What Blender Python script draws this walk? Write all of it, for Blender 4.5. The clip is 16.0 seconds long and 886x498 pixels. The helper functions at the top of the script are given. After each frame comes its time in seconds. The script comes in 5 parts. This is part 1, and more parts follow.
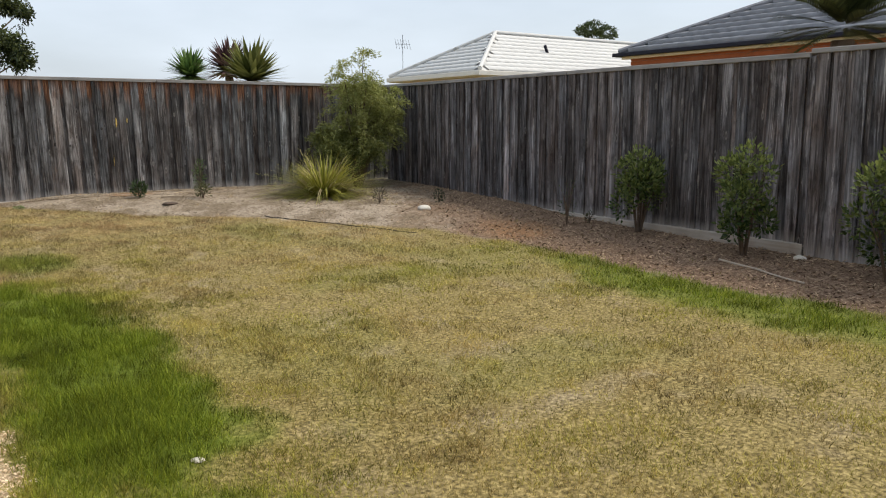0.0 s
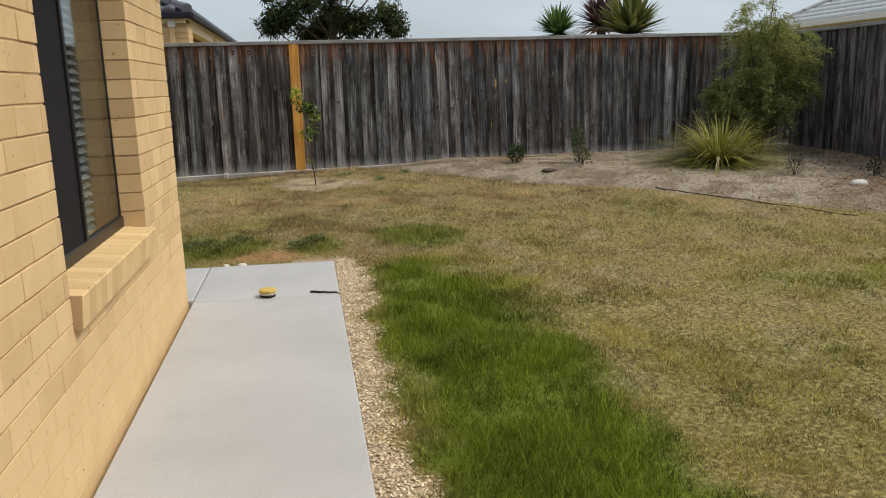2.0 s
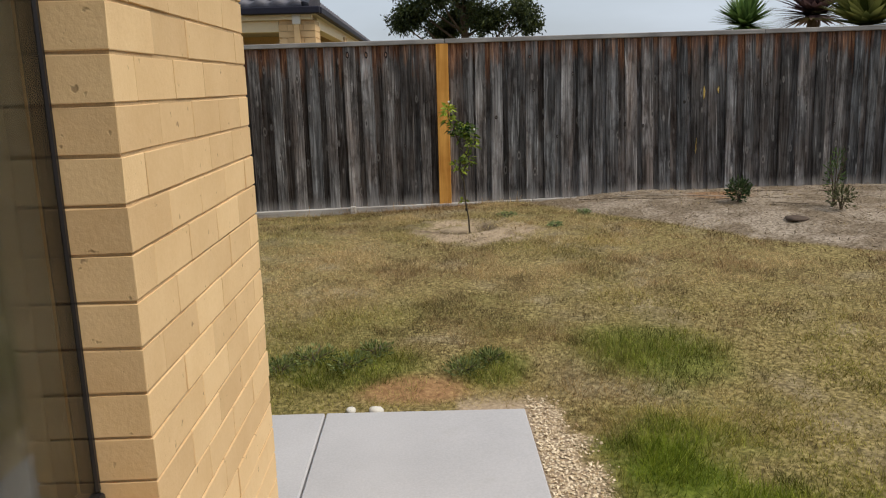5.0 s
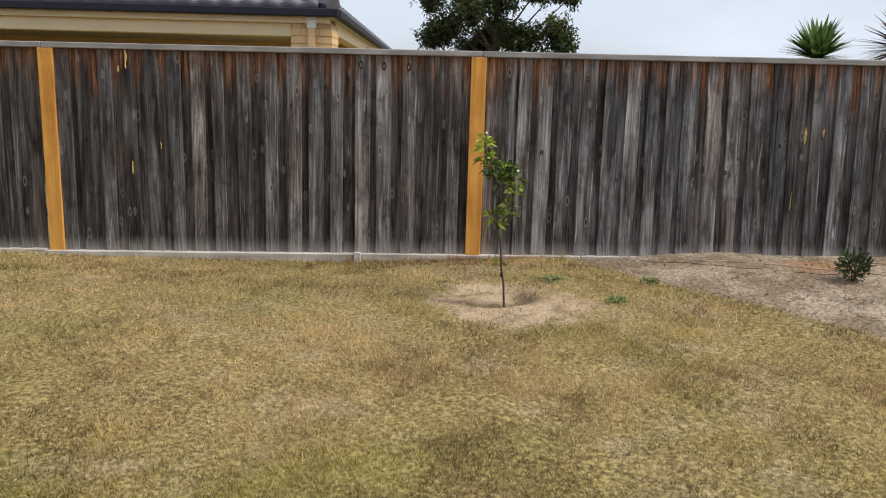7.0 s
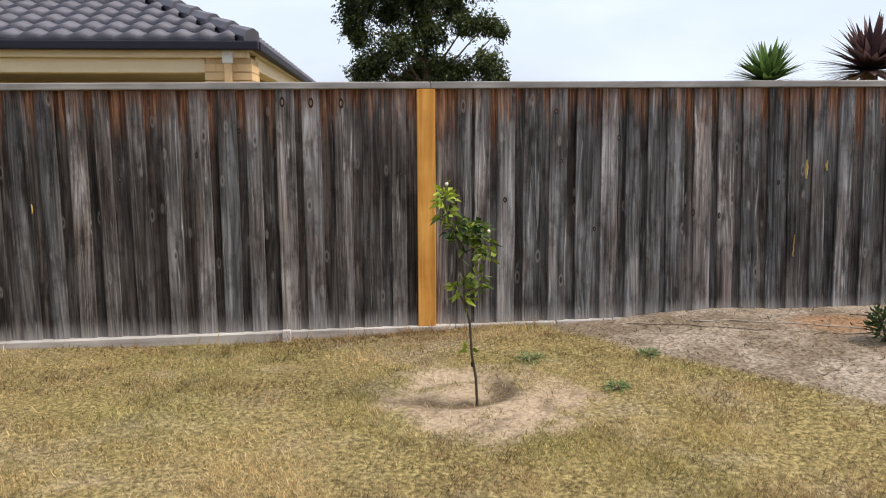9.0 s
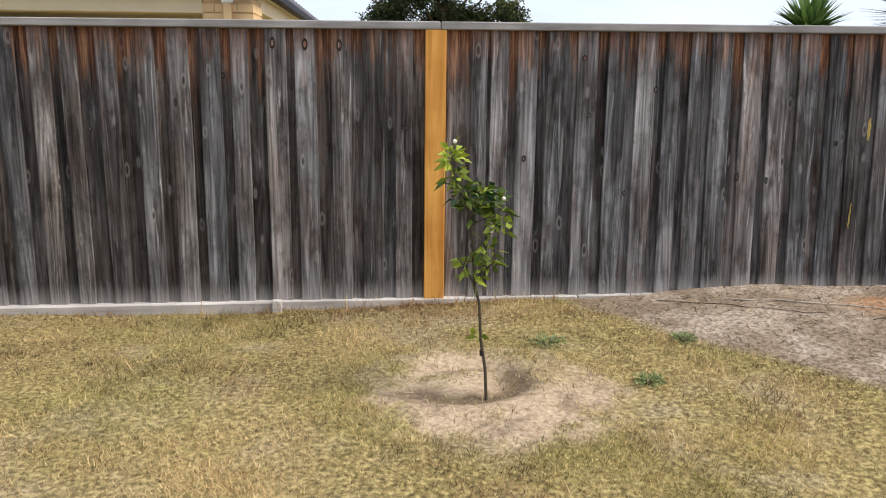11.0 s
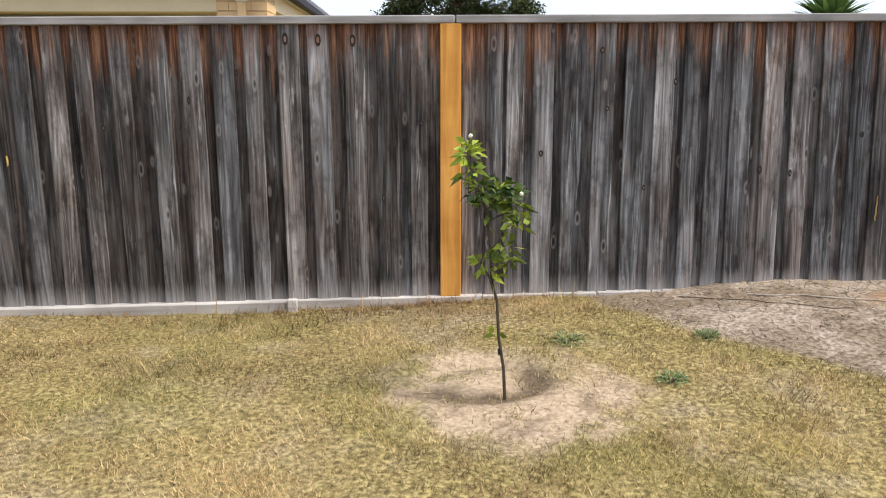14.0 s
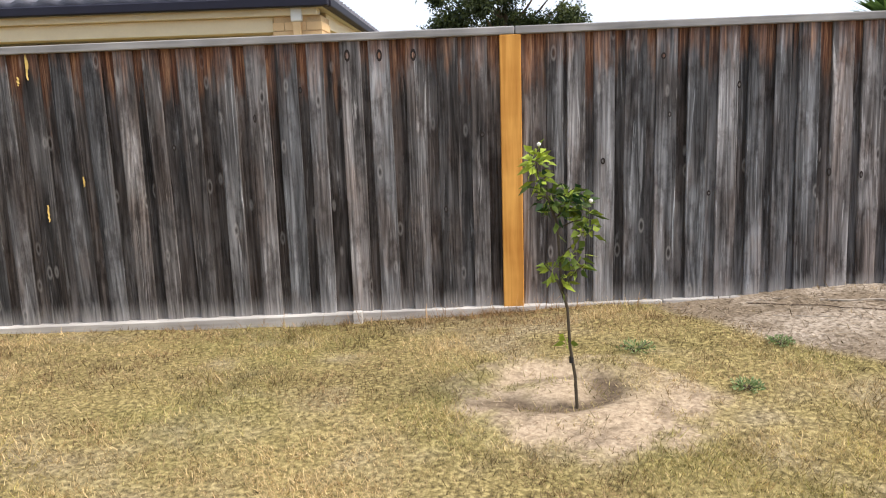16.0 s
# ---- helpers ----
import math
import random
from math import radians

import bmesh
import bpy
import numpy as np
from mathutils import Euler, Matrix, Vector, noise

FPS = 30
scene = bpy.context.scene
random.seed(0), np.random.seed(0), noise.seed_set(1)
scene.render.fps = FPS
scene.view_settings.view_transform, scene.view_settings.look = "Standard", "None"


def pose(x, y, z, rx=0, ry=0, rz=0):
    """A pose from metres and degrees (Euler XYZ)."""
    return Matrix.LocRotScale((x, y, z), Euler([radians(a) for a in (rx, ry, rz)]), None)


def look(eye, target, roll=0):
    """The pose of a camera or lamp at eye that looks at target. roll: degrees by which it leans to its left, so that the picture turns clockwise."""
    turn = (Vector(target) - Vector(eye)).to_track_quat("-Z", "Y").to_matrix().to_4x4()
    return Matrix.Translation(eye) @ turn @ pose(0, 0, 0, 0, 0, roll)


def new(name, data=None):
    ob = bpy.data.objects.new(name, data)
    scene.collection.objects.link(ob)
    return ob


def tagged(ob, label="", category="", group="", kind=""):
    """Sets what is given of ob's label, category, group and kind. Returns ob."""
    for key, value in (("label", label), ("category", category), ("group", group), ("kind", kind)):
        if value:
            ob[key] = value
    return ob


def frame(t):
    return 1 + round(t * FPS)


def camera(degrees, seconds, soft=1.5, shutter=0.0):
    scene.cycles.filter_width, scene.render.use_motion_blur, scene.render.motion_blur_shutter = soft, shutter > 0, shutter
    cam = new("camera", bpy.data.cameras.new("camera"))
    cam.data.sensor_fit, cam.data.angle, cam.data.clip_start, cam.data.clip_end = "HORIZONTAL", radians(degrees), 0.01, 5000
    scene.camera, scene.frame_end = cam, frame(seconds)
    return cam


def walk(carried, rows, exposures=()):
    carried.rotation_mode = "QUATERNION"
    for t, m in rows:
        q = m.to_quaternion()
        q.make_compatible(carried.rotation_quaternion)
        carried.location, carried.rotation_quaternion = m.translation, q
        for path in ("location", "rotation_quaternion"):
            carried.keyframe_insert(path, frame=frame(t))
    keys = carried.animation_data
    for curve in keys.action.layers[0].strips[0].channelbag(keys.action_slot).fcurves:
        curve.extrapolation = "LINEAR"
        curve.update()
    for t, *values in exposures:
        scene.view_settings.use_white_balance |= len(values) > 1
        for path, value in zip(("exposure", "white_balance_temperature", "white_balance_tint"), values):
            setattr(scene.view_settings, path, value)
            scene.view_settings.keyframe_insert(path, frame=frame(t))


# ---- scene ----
cam = camera(59.5, 16.0, soft=1.1)
PATH = [
    (0, (0.023, 1.477, 1.243), (1.14, 3.104, 0.919), -0.0),
    (0.5, (0.035, 1.788, 1.229), (0.957, 3.535, 0.914), -0.9),
    (1, (-0.053, 2.094, 1.249), (0.711, 3.902, 0.867), -1.5),
    (1.5, (-0.109, 2.479, 1.23), (0.318, 4.415, 0.97), -2.4),
    (2, (-0.078, 2.695, 1.225), (0.253, 4.624, 0.812), -1.4),
    (2.5, (-0.21, 3.078, 1.239), (0.069, 5.009, 0.802), -0.6),
    (3, (-0.179, 3.399, 1.273), (-0.169, 5.368, 0.918), -0.0),
    (3.5, (-0.214, 3.792, 1.263), (-0.21, 5.766, 0.943), -0.4),
    (3.7, (-0.252, 3.958, 1.268), (-0.22, 5.918, 0.869), -1.7),
    (5.8, (-0.313, 5.678, 1.427), (-0.304, 7.634, 1.01), -1.0),
    (6, (-0.319, 5.83, 1.421), (-0.309, 7.8, 1.075), -0.7),
    (6.5, (-0.379, 6.246, 1.433), (-0.351, 8.211, 1.061), -1.5),
    (7, (-0.347, 6.604, 1.421), (-0.365, 8.569, 1.047), 1.6),
    (7.5, (-0.4, 6.93, 1.455), (-0.253, 8.89, 1.085), 0.3),
    (8, (-0.399, 7.219, 1.449), (-0.366, 9.19, 1.111), -1.3),
    (8.5, (-0.361, 7.476, 1.464), (-0.371, 9.446, 1.116), 1.2),
    (9, (-0.424, 7.697, 1.458), (-0.281, 9.672, 1.172), -0.2),
    (9.5, (-0.436, 7.905, 1.462), (-0.288, 9.867, 1.106), -0.8),
    (10, (-0.383, 8.037, 1.443), (-0.344, 10.011, 1.126), 1.8),
    (10.2, (-0.363, 8.112, 1.447), (-0.262, 10.07, 1.053), 1.0),
    (12.5, (-0.339, 8.305, 1.432), (-0.252, 10.26, 1.02), 0.1),
    (13, (-0.342, 8.305, 1.428), (-0.263, 10.26, 1.014), 0.2),
    (13.5, (-0.339, 8.322, 1.432), (-0.277, 10.277, 1.013), 0.1),
    (14, (-0.341, 8.313, 1.432), (-0.283, 10.269, 1.018), -0.1),
    (14.5, (-0.347, 8.311, 1.432), (-0.274, 10.266, 1.016), -0.1),
    (15, (-0.347, 8.313, 1.441), (-0.314, 10.271, 1.035), -0.3),
    (15.5, (-0.375, 8.304, 1.437), (-0.393, 10.264, 1.037), -0.7),
    (16, (-0.423, 8.292, 1.423), (-0.49, 10.255, 1.044), -1.9),
]
# seconds, stops, kelvin, tint
EXPOSURE = [(0.0, 0.28, 6650, 10), (0.5, 0.06, 6600, 7), (1.5, -0.04, 6600, 7), (2.5, -0.2, 6550, 8), (3.5, -0.28, 6500, 9), (6.0, 0.04, 6650, 11), (6.5, 0.12, 6650, 11), (7.0, 0.26, 6600, 13), (9.0, 0.45, 6500, 14), (10.0, 0.47, 6450, 14), (12.5, 0.74, 6350, 14), (14.5, 0.76, 6350, 14), (16.0, 0.8, 6350, 14)]
walk(cam, [(t, look(eye, target, roll)) for t, eye, target, roll in PATH], EXPOSURE)

# ---- light ----
world = bpy.data.worlds.new("world")
scene.world = world
world.use_nodes = True
SUN_EL, SUN_AZ = 54.0, 108.0  # height and compass turn (clockwise from +y) of the sun


def build_world():
    nt = world.node_tree
    nt.nodes.clear()
    out = nt.nodes.new("ShaderNodeOutputWorld")
    bg = nt.nodes.new("ShaderNodeBackground")
    sky = nt.nodes.new("ShaderNodeTexSky")
    sky.sky_type, sky.sun_disc = "NISHITA", False
    sky.sun_elevation, sky.sun_rotation = radians(SUN_EL), radians(SUN_AZ)
    sky.air_density, sky.dust_density = 1.0, 3.0
    tc = nt.nodes.new("ShaderNodeTexCoord")
    mp = nt.nodes.new("ShaderNodeMapping")
    mp.inputs["Scale"].default_value = (1.0, 1.0, 3.5)
    nz = nt.nodes.new("ShaderNodeTexNoise")
    nz.inputs["Scale"].default_value, nz.inputs["Detail"].default_value = 2.2, 6
    rp = nt.nodes.new("ShaderNodeValToRGB")
    rp.color_ramp.elements[0].position, rp.color_ramp.elements[0].color = 0.3, (0.52, 0.52, 0.52, 1)
    rp.color_ramp.elements[1].position, rp.color_ramp.elements[1].color = 0.7, (0.9, 0.9, 0.9, 1)
    mx = nt.nodes.new("ShaderNodeMixRGB")
    mx.inputs[2].default_value = (6.9, 7.8, 8.9, 1)  # thin high cloud
    nt.links.new(tc.outputs["Generated"], mp.inputs[0])
    nt.links.new(mp.outputs[0], nz.inputs["Vector"])
    nt.links.new(nz.outputs[0], rp.inputs[0])
    nt.links.new(rp.outputs[0], mx.inputs[0])
    nt.links.new(sky.outputs[0], mx.inputs[1])
    nt.links.new(mx.outputs[0], bg.inputs[0])
    bg.inputs[1].default_value = 0.105
    nt.links.new(bg.outputs[0], out.inputs[0])


build_world()
sun = new("sun", bpy.data.lights.new("sun", "SUN"))
sun.data.energy, sun.data.angle, sun.data.color = 3.0, radians(24), (1.0, 0.92, 0.8)
sun.matrix_world = look((math.sin(radians(SUN_AZ)) * math.cos(radians(SUN_EL)) * 60, math.cos(radians(SUN_AZ)) * math.cos(radians(SUN_EL)) * 60, math.sin(radians(SUN_EL)) * 60), (0, 0, 0))

# ---- materials ----
class Mat:
    """A small wrapper round a node material."""

    def __init__(self, name, rough=0.8, metal=0.0, spec=0.3):
        self.m = bpy.data.materials.new(name)
        self.m.use_nodes = True
        self.nt = self.m.node_tree
        self.b = self.nt.nodes["Principled BSDF"]
        self.b.inputs["Roughness"].default_value = rough
        self.b.inputs["Metallic"].default_value = metal
        self.b.inputs["Specular IOR Level"].default_value = spec

    def n(self, kind, **kw):
        nd = self.nt.nodes.new(kind)
        for k, v in kw.items():
            nd.inputs[k.replace("_", " ")].default_value = v
        return nd

    def l(self, a, b):
        self.nt.links.new(a, b)

    def coords(self, scale=(1, 1, 1), kind="Object", shift=True):
        tc = self.n("ShaderNodeTexCoord")
        mp = self.n("ShaderNodeMapping", Scale=scale)
        if shift:
            oi = self.n("ShaderNodeObjectInfo")
            mu = self.n("ShaderNodeMath")
            mu.operation = "MULTIPLY"
            mu.inputs[1].default_value = 37.0
            self.l(oi.outputs["Random"], mu.inputs[0])
            cb = self.n("ShaderNodeCombineXYZ")
            for i in range(3):
                self.l(mu.outputs[0], cb.inputs[i])
            self.l(cb.outputs[0], mp.inputs["Location"])
        self.l(tc.outputs[kind], mp.inputs["Vector"])
        return mp.outputs[0]

    def noise(self, vec, scale=5, detail=5, rough=0.55, dist=0.0):
        nz = self.n("ShaderNodeTexNoise", Scale=scale, Detail=detail, Roughness=rough, Distortion=dist)
        if vec is not None:
            self.l(vec, nz.inputs["Vector"])
        return nz.outputs[0]

    def ramp(self, fac, *stops):
        r = self.n("ShaderNodeValToRGB")
        e = r.color_ramp.elements
        while len(e) < len(stops):
            e.new(0.5)
        for el, (p, c) in zip(e, stops):
            el.position = p
            el.color = (*c, 1) if len(c) == 3 else c
        self.l(fac, r.inputs[0])
        return r.outputs[0]

    def mix(self, fac, a, b, mode="MIX"):
        m = self.n("ShaderNodeMixRGB")
        m.blend_type = mode
        for sock, v in ((m.inputs[0], fac), (m.inputs[1], a), (m.inputs[2], b)):
            if isinstance(v, (int, float)):
                sock.default_value = v
            elif isinstance(v, tuple):
                sock.default_value = (*v, 1)
            else:
                self.l(v, sock)
        return m.outputs[0]

    def math(self, op, a, b=0.0):
        m = self.n("ShaderNodeMath")
        m.operation = op
        for sock, v in ((m.inputs[0], a), (m.inputs[1], b)):
            if isinstance(v, (int, float)):
                sock.default_value = v
            else:
                self.l(v, sock)
        return m.outputs[0]

    def attr(self, name):
        a = self.n("ShaderNodeAttribute")
        a.attribute_name = name
        return a

    def color(self, c):
        if isinstance(c, tuple):
            self.b.inputs["Base Color"].default_value = (*c, 1)
        else:
            self.l(c, self.b.inputs["Base Color"])
        return self

    def bump(self, h, strength=0.3, dist=0.01):
        bp = self.n("ShaderNodeBump", Strength=strength, Distance=dist)
        self.l(h, bp.inputs["Height"])
        self.l(bp.outputs[0], self.b.inputs["Normal"])
        return self


def plain(name, c, rough=0.7, metal=0.0, vary=0.15, scale=8.0, bump=0.15, spec=0.3):
    """A plain surface with soft blotches, fine grain and a change from piece to piece."""
    m = Mat(name, rough, metal, spec)
    v = m.coords()
    a = m.noise(v, scale, 4)
    f = m.noise(v, scale * 14, 3)
    lo, hi = tuple(x * (1 - vary) for x in c), tuple(min(1, x * (1 + vary)) for x in c)
    col = m.ramp(a, (0.3, lo), (0.7, hi))
    col = m.mix(0.35, col, m.ramp(f, (0.3, lo), (0.7, hi)))
    oi = m.n("ShaderNodeObjectInfo")
    col = m.mix(1.0, col, m.ramp(oi.outputs["Random"], (0.0, (1 - vary * 0.5,) * 3), (1.0, (1.0,) * 3)), "MULTIPLY")
    m.color(col)
    if bump:
        m.bump(f, bump, 0.004)
    return m.m


def make_fence_wood(name, body, red, red_from, bleach):
    """Rough-sawn hardwood: silver grain lines over brown wood; red under the capping where it stays dry. Each board's own tone is its object colour."""
    m = Mat(name, 0.9, 0, 0.15)
    v = m.coords((1, 1, 1))
    tc = m.n("ShaderNodeTexCoord")
    sep = m.n("ShaderNodeSeparateXYZ")
    m.l(tc.outputs["Object"], sep.inputs[0])
    z = sep.outputs[2]

    def stretched(sx, sz):
        mp = m.n("ShaderNodeMapping", Scale=(sx, sx, sz))
        m.l(v, mp.inputs[0])
        return mp.outputs[0]

    streak = m.noise(stretched(15, 0.8), 1.0, 5, 0.6, 0.5)
    fine = m.noise(stretched(75, 3.0), 1.0, 4, 0.62, 0.7)
    patch = m.noise(stretched(7, 2.0), 1.0, 4, 0.6)
    blot = m.noise(stretched(12, 5.0), 1.0, 6, 0.68)
    # long arched growth rings: contour lines of a stretched field
    field = m.noise(stretched(10, 0.5), 1.0, 2, 0.4, 0.2)
    ring = m.math("PINGPONG", m.math("ADD", m.math("MULTIPLY", field, 10.0), m.math("MULTIPLY", fine, 0.3)), 0.5)
    line = m.ramp(ring, (0.02, (0, 0, 0)), (0.2, (0.45, 0.45, 0.45)), (0.42, (1, 1, 1)))
    base = m.ramp(streak, (0.3, tuple(c * 0.2 for c in body)), (0.45, tuple(c * 0.62 for c in body)), (0.56, tuple(c * 1.25 for c in body)), (0.7, tuple(min(0.6, c * 2.4) for c in body)))
    base = m.mix(0.25, base, m.ramp(fine, (0.38, tuple(c * 0.15 for c in body)), (0.62, tuple(c * 2.0 for c in body))))
    base = m.mix(0.45, base, m.mix(1.0, base, m.ramp(line, (0.0, (0.42, 0.4, 0.39)), (0.5, (0.95, 0.95, 0.95)), (1.0, (1.45, 1.46, 1.48))), "MULTIPLY"))
    # bare silvery threads
    thread = m.ramp(m.noise(stretched(36, 1.7), 1.0, 4, 0.6, 1.0), (0.6, (0, 0, 0)), (0.67, (1, 1, 1)))
    base = m.mix(m.math("MULTIPLY", thread, bleach), base, (0.5, 0.495, 0.49))
    # brown and dark damp stains
    base = m.mix(m.math("MULTIPLY", m.ramp(patch, (0.48, (0, 0, 0)), (0.62, (1, 1, 1))), 0.6), base, m.mix(1.0, base, (0.66, 0.53, 0.45), "MULTIPLY"))
    base = m.mix(m.math("MULTIPLY", m.ramp(blot, (0.5, (0, 0, 0)), (0.63, (1, 1, 1))), 0.75), base, m.mix(1.0, base, (0.42, 0.39, 0.38), "MULTIPLY"))
    # bleached and sooty lengths along each board
    soot = m.noise(stretched(5, 1.3), 1.0, 3, 0.5, 0.6)
    base = m.mix(1.0, base, m.ramp(soot, (0.3, (0.5, 0.47, 0.46)), (0.5, (0.95, 0.94, 0.95)), (0.7, (1.5, 1.5, 1.51))), "MULTIPLY")
    oi = m.n("ShaderNodeObjectInfo")
    base = m.mix(1.0, base, oi.outputs["Color"], "MULTIPLY")
    # small knots
    vo = m.n("ShaderNodeTexVoronoi", Scale=1.0, Randomness=1.0)
    m.l(stretched(9, 3.2), vo.inputs["Vector"])
    halo = m.ramp(vo.outputs["Distance"], (0.06, (0, 0, 0)), (0.11, (1, 1, 1)), (0.16, (0, 0, 0)))
    base = m.mix(m.math("MULTIPLY", halo, 0.4), base, (0.36, 0.34, 0.32))
    knot = m.ramp(vo.outputs["Distance"], (0.03, (1, 1, 1)), (0.085, (0, 0, 0)))
    base = m.mix(m.math("MULTIPLY", knot, 0.75), base, (0.025, 0.02, 0.017))
    # unbleached red-brown wood under the capping, with a ragged lower edge
    if red:
        zz = m.math("ADD", m.math("ADD", z, m.math("MULTIPLY", m.math("SUBTRACT", patch, 0.5), 0.7)), m.math("MULTIPLY", m.math("SUBTRACT", streak, 0.5), 0.8))
        top = m.math("MULTIPLY", m.ramp(m.math("MULTIPLY", zz, 0.5), (red_from, (0, 0, 0)), (red_from + 0.14, (1, 1, 1))), red)
        base = m.mix(top, base, m.ramp(fine, (0.32, (0.06, 0.026, 0.018)), (0.5, (0.2, 0.085, 0.045)), (0.7, (0.5, 0.27, 0.14))))
    # pale bloom at the foot
    z2 = m.math("ADD", z, m.math("MULTIPLY", m.math("SUBTRACT", fine, 0.5), 0.22))
    foot = m.math("MULTIPLY", m.ramp(z2, (0.0, (1, 1, 1)), (0.13, (0, 0, 0))), 0.6)
    base = m.mix(foot, base, (0.44, 0.42, 0.4))
    m.color(base)
    m.bump(m.math("ADD", m.math("ADD", streak, m.math("MULTIPLY", line, 0.3)), m.math("MULTIPLY", fine, 0.8)), 0.8, 0.008)
    return m.m


def make_timber(name, dark, light, rough=0.8, along="z"):
    m = Mat(name, rough, 0, 0.2)
    s = {"x": (1.5, 30, 30), "y": (30, 1.5, 30), "z": (30, 30, 1.5)}[along]
    v = m.coords(s)
    g = m.noise(v, 1.0, 6, 0.6, 0.5)
    p = m.noise(m.coords((3, 3, 3)), 1.0, 3)
    col = m.ramp(g, (0.3, dark), (0.7, light))
    col = m.mix(0.45, col, m.ramp(p, (0.35, dark), (0.65, light)))
    m.color(col)
    m.bump(g, 0.35, 0.004)
    return m.m


def make_brick(name, lo, hi):
    m = Mat(name, 0.88, 0, 0.2)
    v = m.coords()
    a = m.noise(v, 6, 4)
    f = m.noise(v, 90, 4, 0.65)
    col = m.ramp(a, (0.25, lo), (0.75, hi))
    col = m.mix(0.3, col, m.ramp(f, (0.3, lo), (0.7, hi)))
    oi = m.n("ShaderNodeObjectInfo")
    col = m.mix(1.0, col, m.ramp(oi.outputs["Random"], (0.0, (0.86, 0.83, 0.8)), (1.0, (1.04, 1.04, 1.03))), "MULTIPLY")
    pit = m.ramp(m.noise(v, 38, 2), (0.24, (1, 1, 1)), (0.3, (0, 0, 0)))
    col = m.mix(m.math("MULTIPLY", pit, 0.6), col, (0.2, 0.12, 0.06))
    m.color(col)
    m.bump(m.math("SUBTRACT", f, pit), 0.35, 0.003)
    return m.m


def make_ground():
    m = Mat("lawn_earth", 0.95, 0, 0.1)
    v = m.coords(shift=False)
    n1 = m.noise(v, 3.0, 5)
    n2 = m.noise(v, 45, 5, 0.65)
    n3 = m.noise(v, 160, 3)
    dry = m.ramp(n2, (0.34, (0.075, 0.055, 0.025)), (0.5, (0.22, 0.17, 0.075)), (0.66, (0.45, 0.36, 0.17)))
    dry = m.mix(m.math("MULTIPLY", n1, 0.5), dry, m.ramp(n2, (0.35, (0.06, 0.052, 0.014)), (0.65, (0.3, 0.25, 0.08))))
    green = m.ramp(n2, (0.3, (0.05, 0.075, 0.008)), (0.7, (0.17, 0.22, 0.03)))
    bare = m.ramp(n2, (0.3, (0.11, 0.083, 0.06)), (0.48, (0.31, 0.255, 0.195)), (0.7, (0.52, 0.45, 0.365)))
    bare = m.mix(m.math("MULTIPLY", m.ramp(n1, (0.42, (0, 0, 0)), (0.58, (1, 1, 1))), 0.85), bare, m.mix(1.0, bare, (0.52, 0.48, 0.42), "MULTIPLY"))
    mulch = m.ramp(n2, (0.3, (0.08, 0.05, 0.033)), (0.5, (0.21, 0.135, 0.09)), (0.72, (0.42, 0.31, 0.22)))
    sand = m.ramp(n2, (0.25, (0.22, 0.16, 0.105)), (0.5, (0.39, 0.3, 0.21)), (0.75, (0.55, 0.445, 0.325)))
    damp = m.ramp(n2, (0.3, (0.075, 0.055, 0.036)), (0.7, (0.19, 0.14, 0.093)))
    rust = m.ramp(n2, (0.3, (0.2, 0.1, 0.05)), (0.7, (0.42, 0.24, 0.12)))
    col = m.mix(m.attr("green").outputs["Fac"], dry, green)
    col = m.mix(m.attr("bed").outputs["Fac"], col, bare)
    col = m.mix(m.attr("mulch").outputs["Fac"], col, mulch)
    col = m.mix(m.attr("sand").outputs["Fac"], col, sand)
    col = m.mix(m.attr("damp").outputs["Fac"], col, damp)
    col = m.mix(m.attr("rust").outputs["Fac"], col, rust)
    m.color(col)
    m.bump(m.math("ADD", n2, m.math("MULTIPLY", n3, 0.5)), 0.4, 0.008)
    return m.m


def make_tinted(name, rough=0.7, spec=0.25, trans=0.0):
    """Leaves and blades that carry their own tint."""
    m = Mat(name, rough, 0, spec)
    a = m.attr("tint")
    f = m.noise(m.coords(shift=False), 60, 2)
    col = m.mix(0.25, a.outputs["Color"], m.mix(1.0, a.outputs["Color"], m.ramp(f, (0.3, (0.5, 0.5, 0.5)), (0.7, (1.3, 1.3, 1.3))), "MULTIPLY"))
    m.color(col)
    if trans:
        tr = m.n("ShaderNodeBsdfTranslucent")
        m.l(col, tr.inputs["Color"])
        mx = m.n("ShaderNodeMixShader", Fac=trans)
        m.l(m.b.outputs[0], mx.inputs[1])
        m.l(tr.outputs[0], mx.inputs[2])
        m.l(mx.outputs[0], m.nt.nodes["Material Output"].inputs["Surface"])
    return m.m


def make_glass():
    m = Mat("window_glass", 0.02)
    g = m.n("ShaderNodeBsdfGlossy", Roughness=0.012)
    t = m.n("ShaderNodeBsdfTransparent")
    t.inputs[0].default_value = (0.82, 0.86, 0.86, 1)
    lw = m.n("ShaderNodeLayerWeight", Blend=0.5)
    mx = m.n("ShaderNodeMixShader")
    m.l(m.math("ADD", m.math("MULTIPLY", m.math("POWER", lw.outputs["Facing"], 4.0), 0.8), 0.03), mx.inputs[0])
    m.l(t.outputs[0], mx.inputs[1])
    m.l(g.outputs[0], mx.inputs[2])
    m.l(mx.outputs[0], m.nt.nodes["Material Output"].inputs["Surface"])
    return m.m


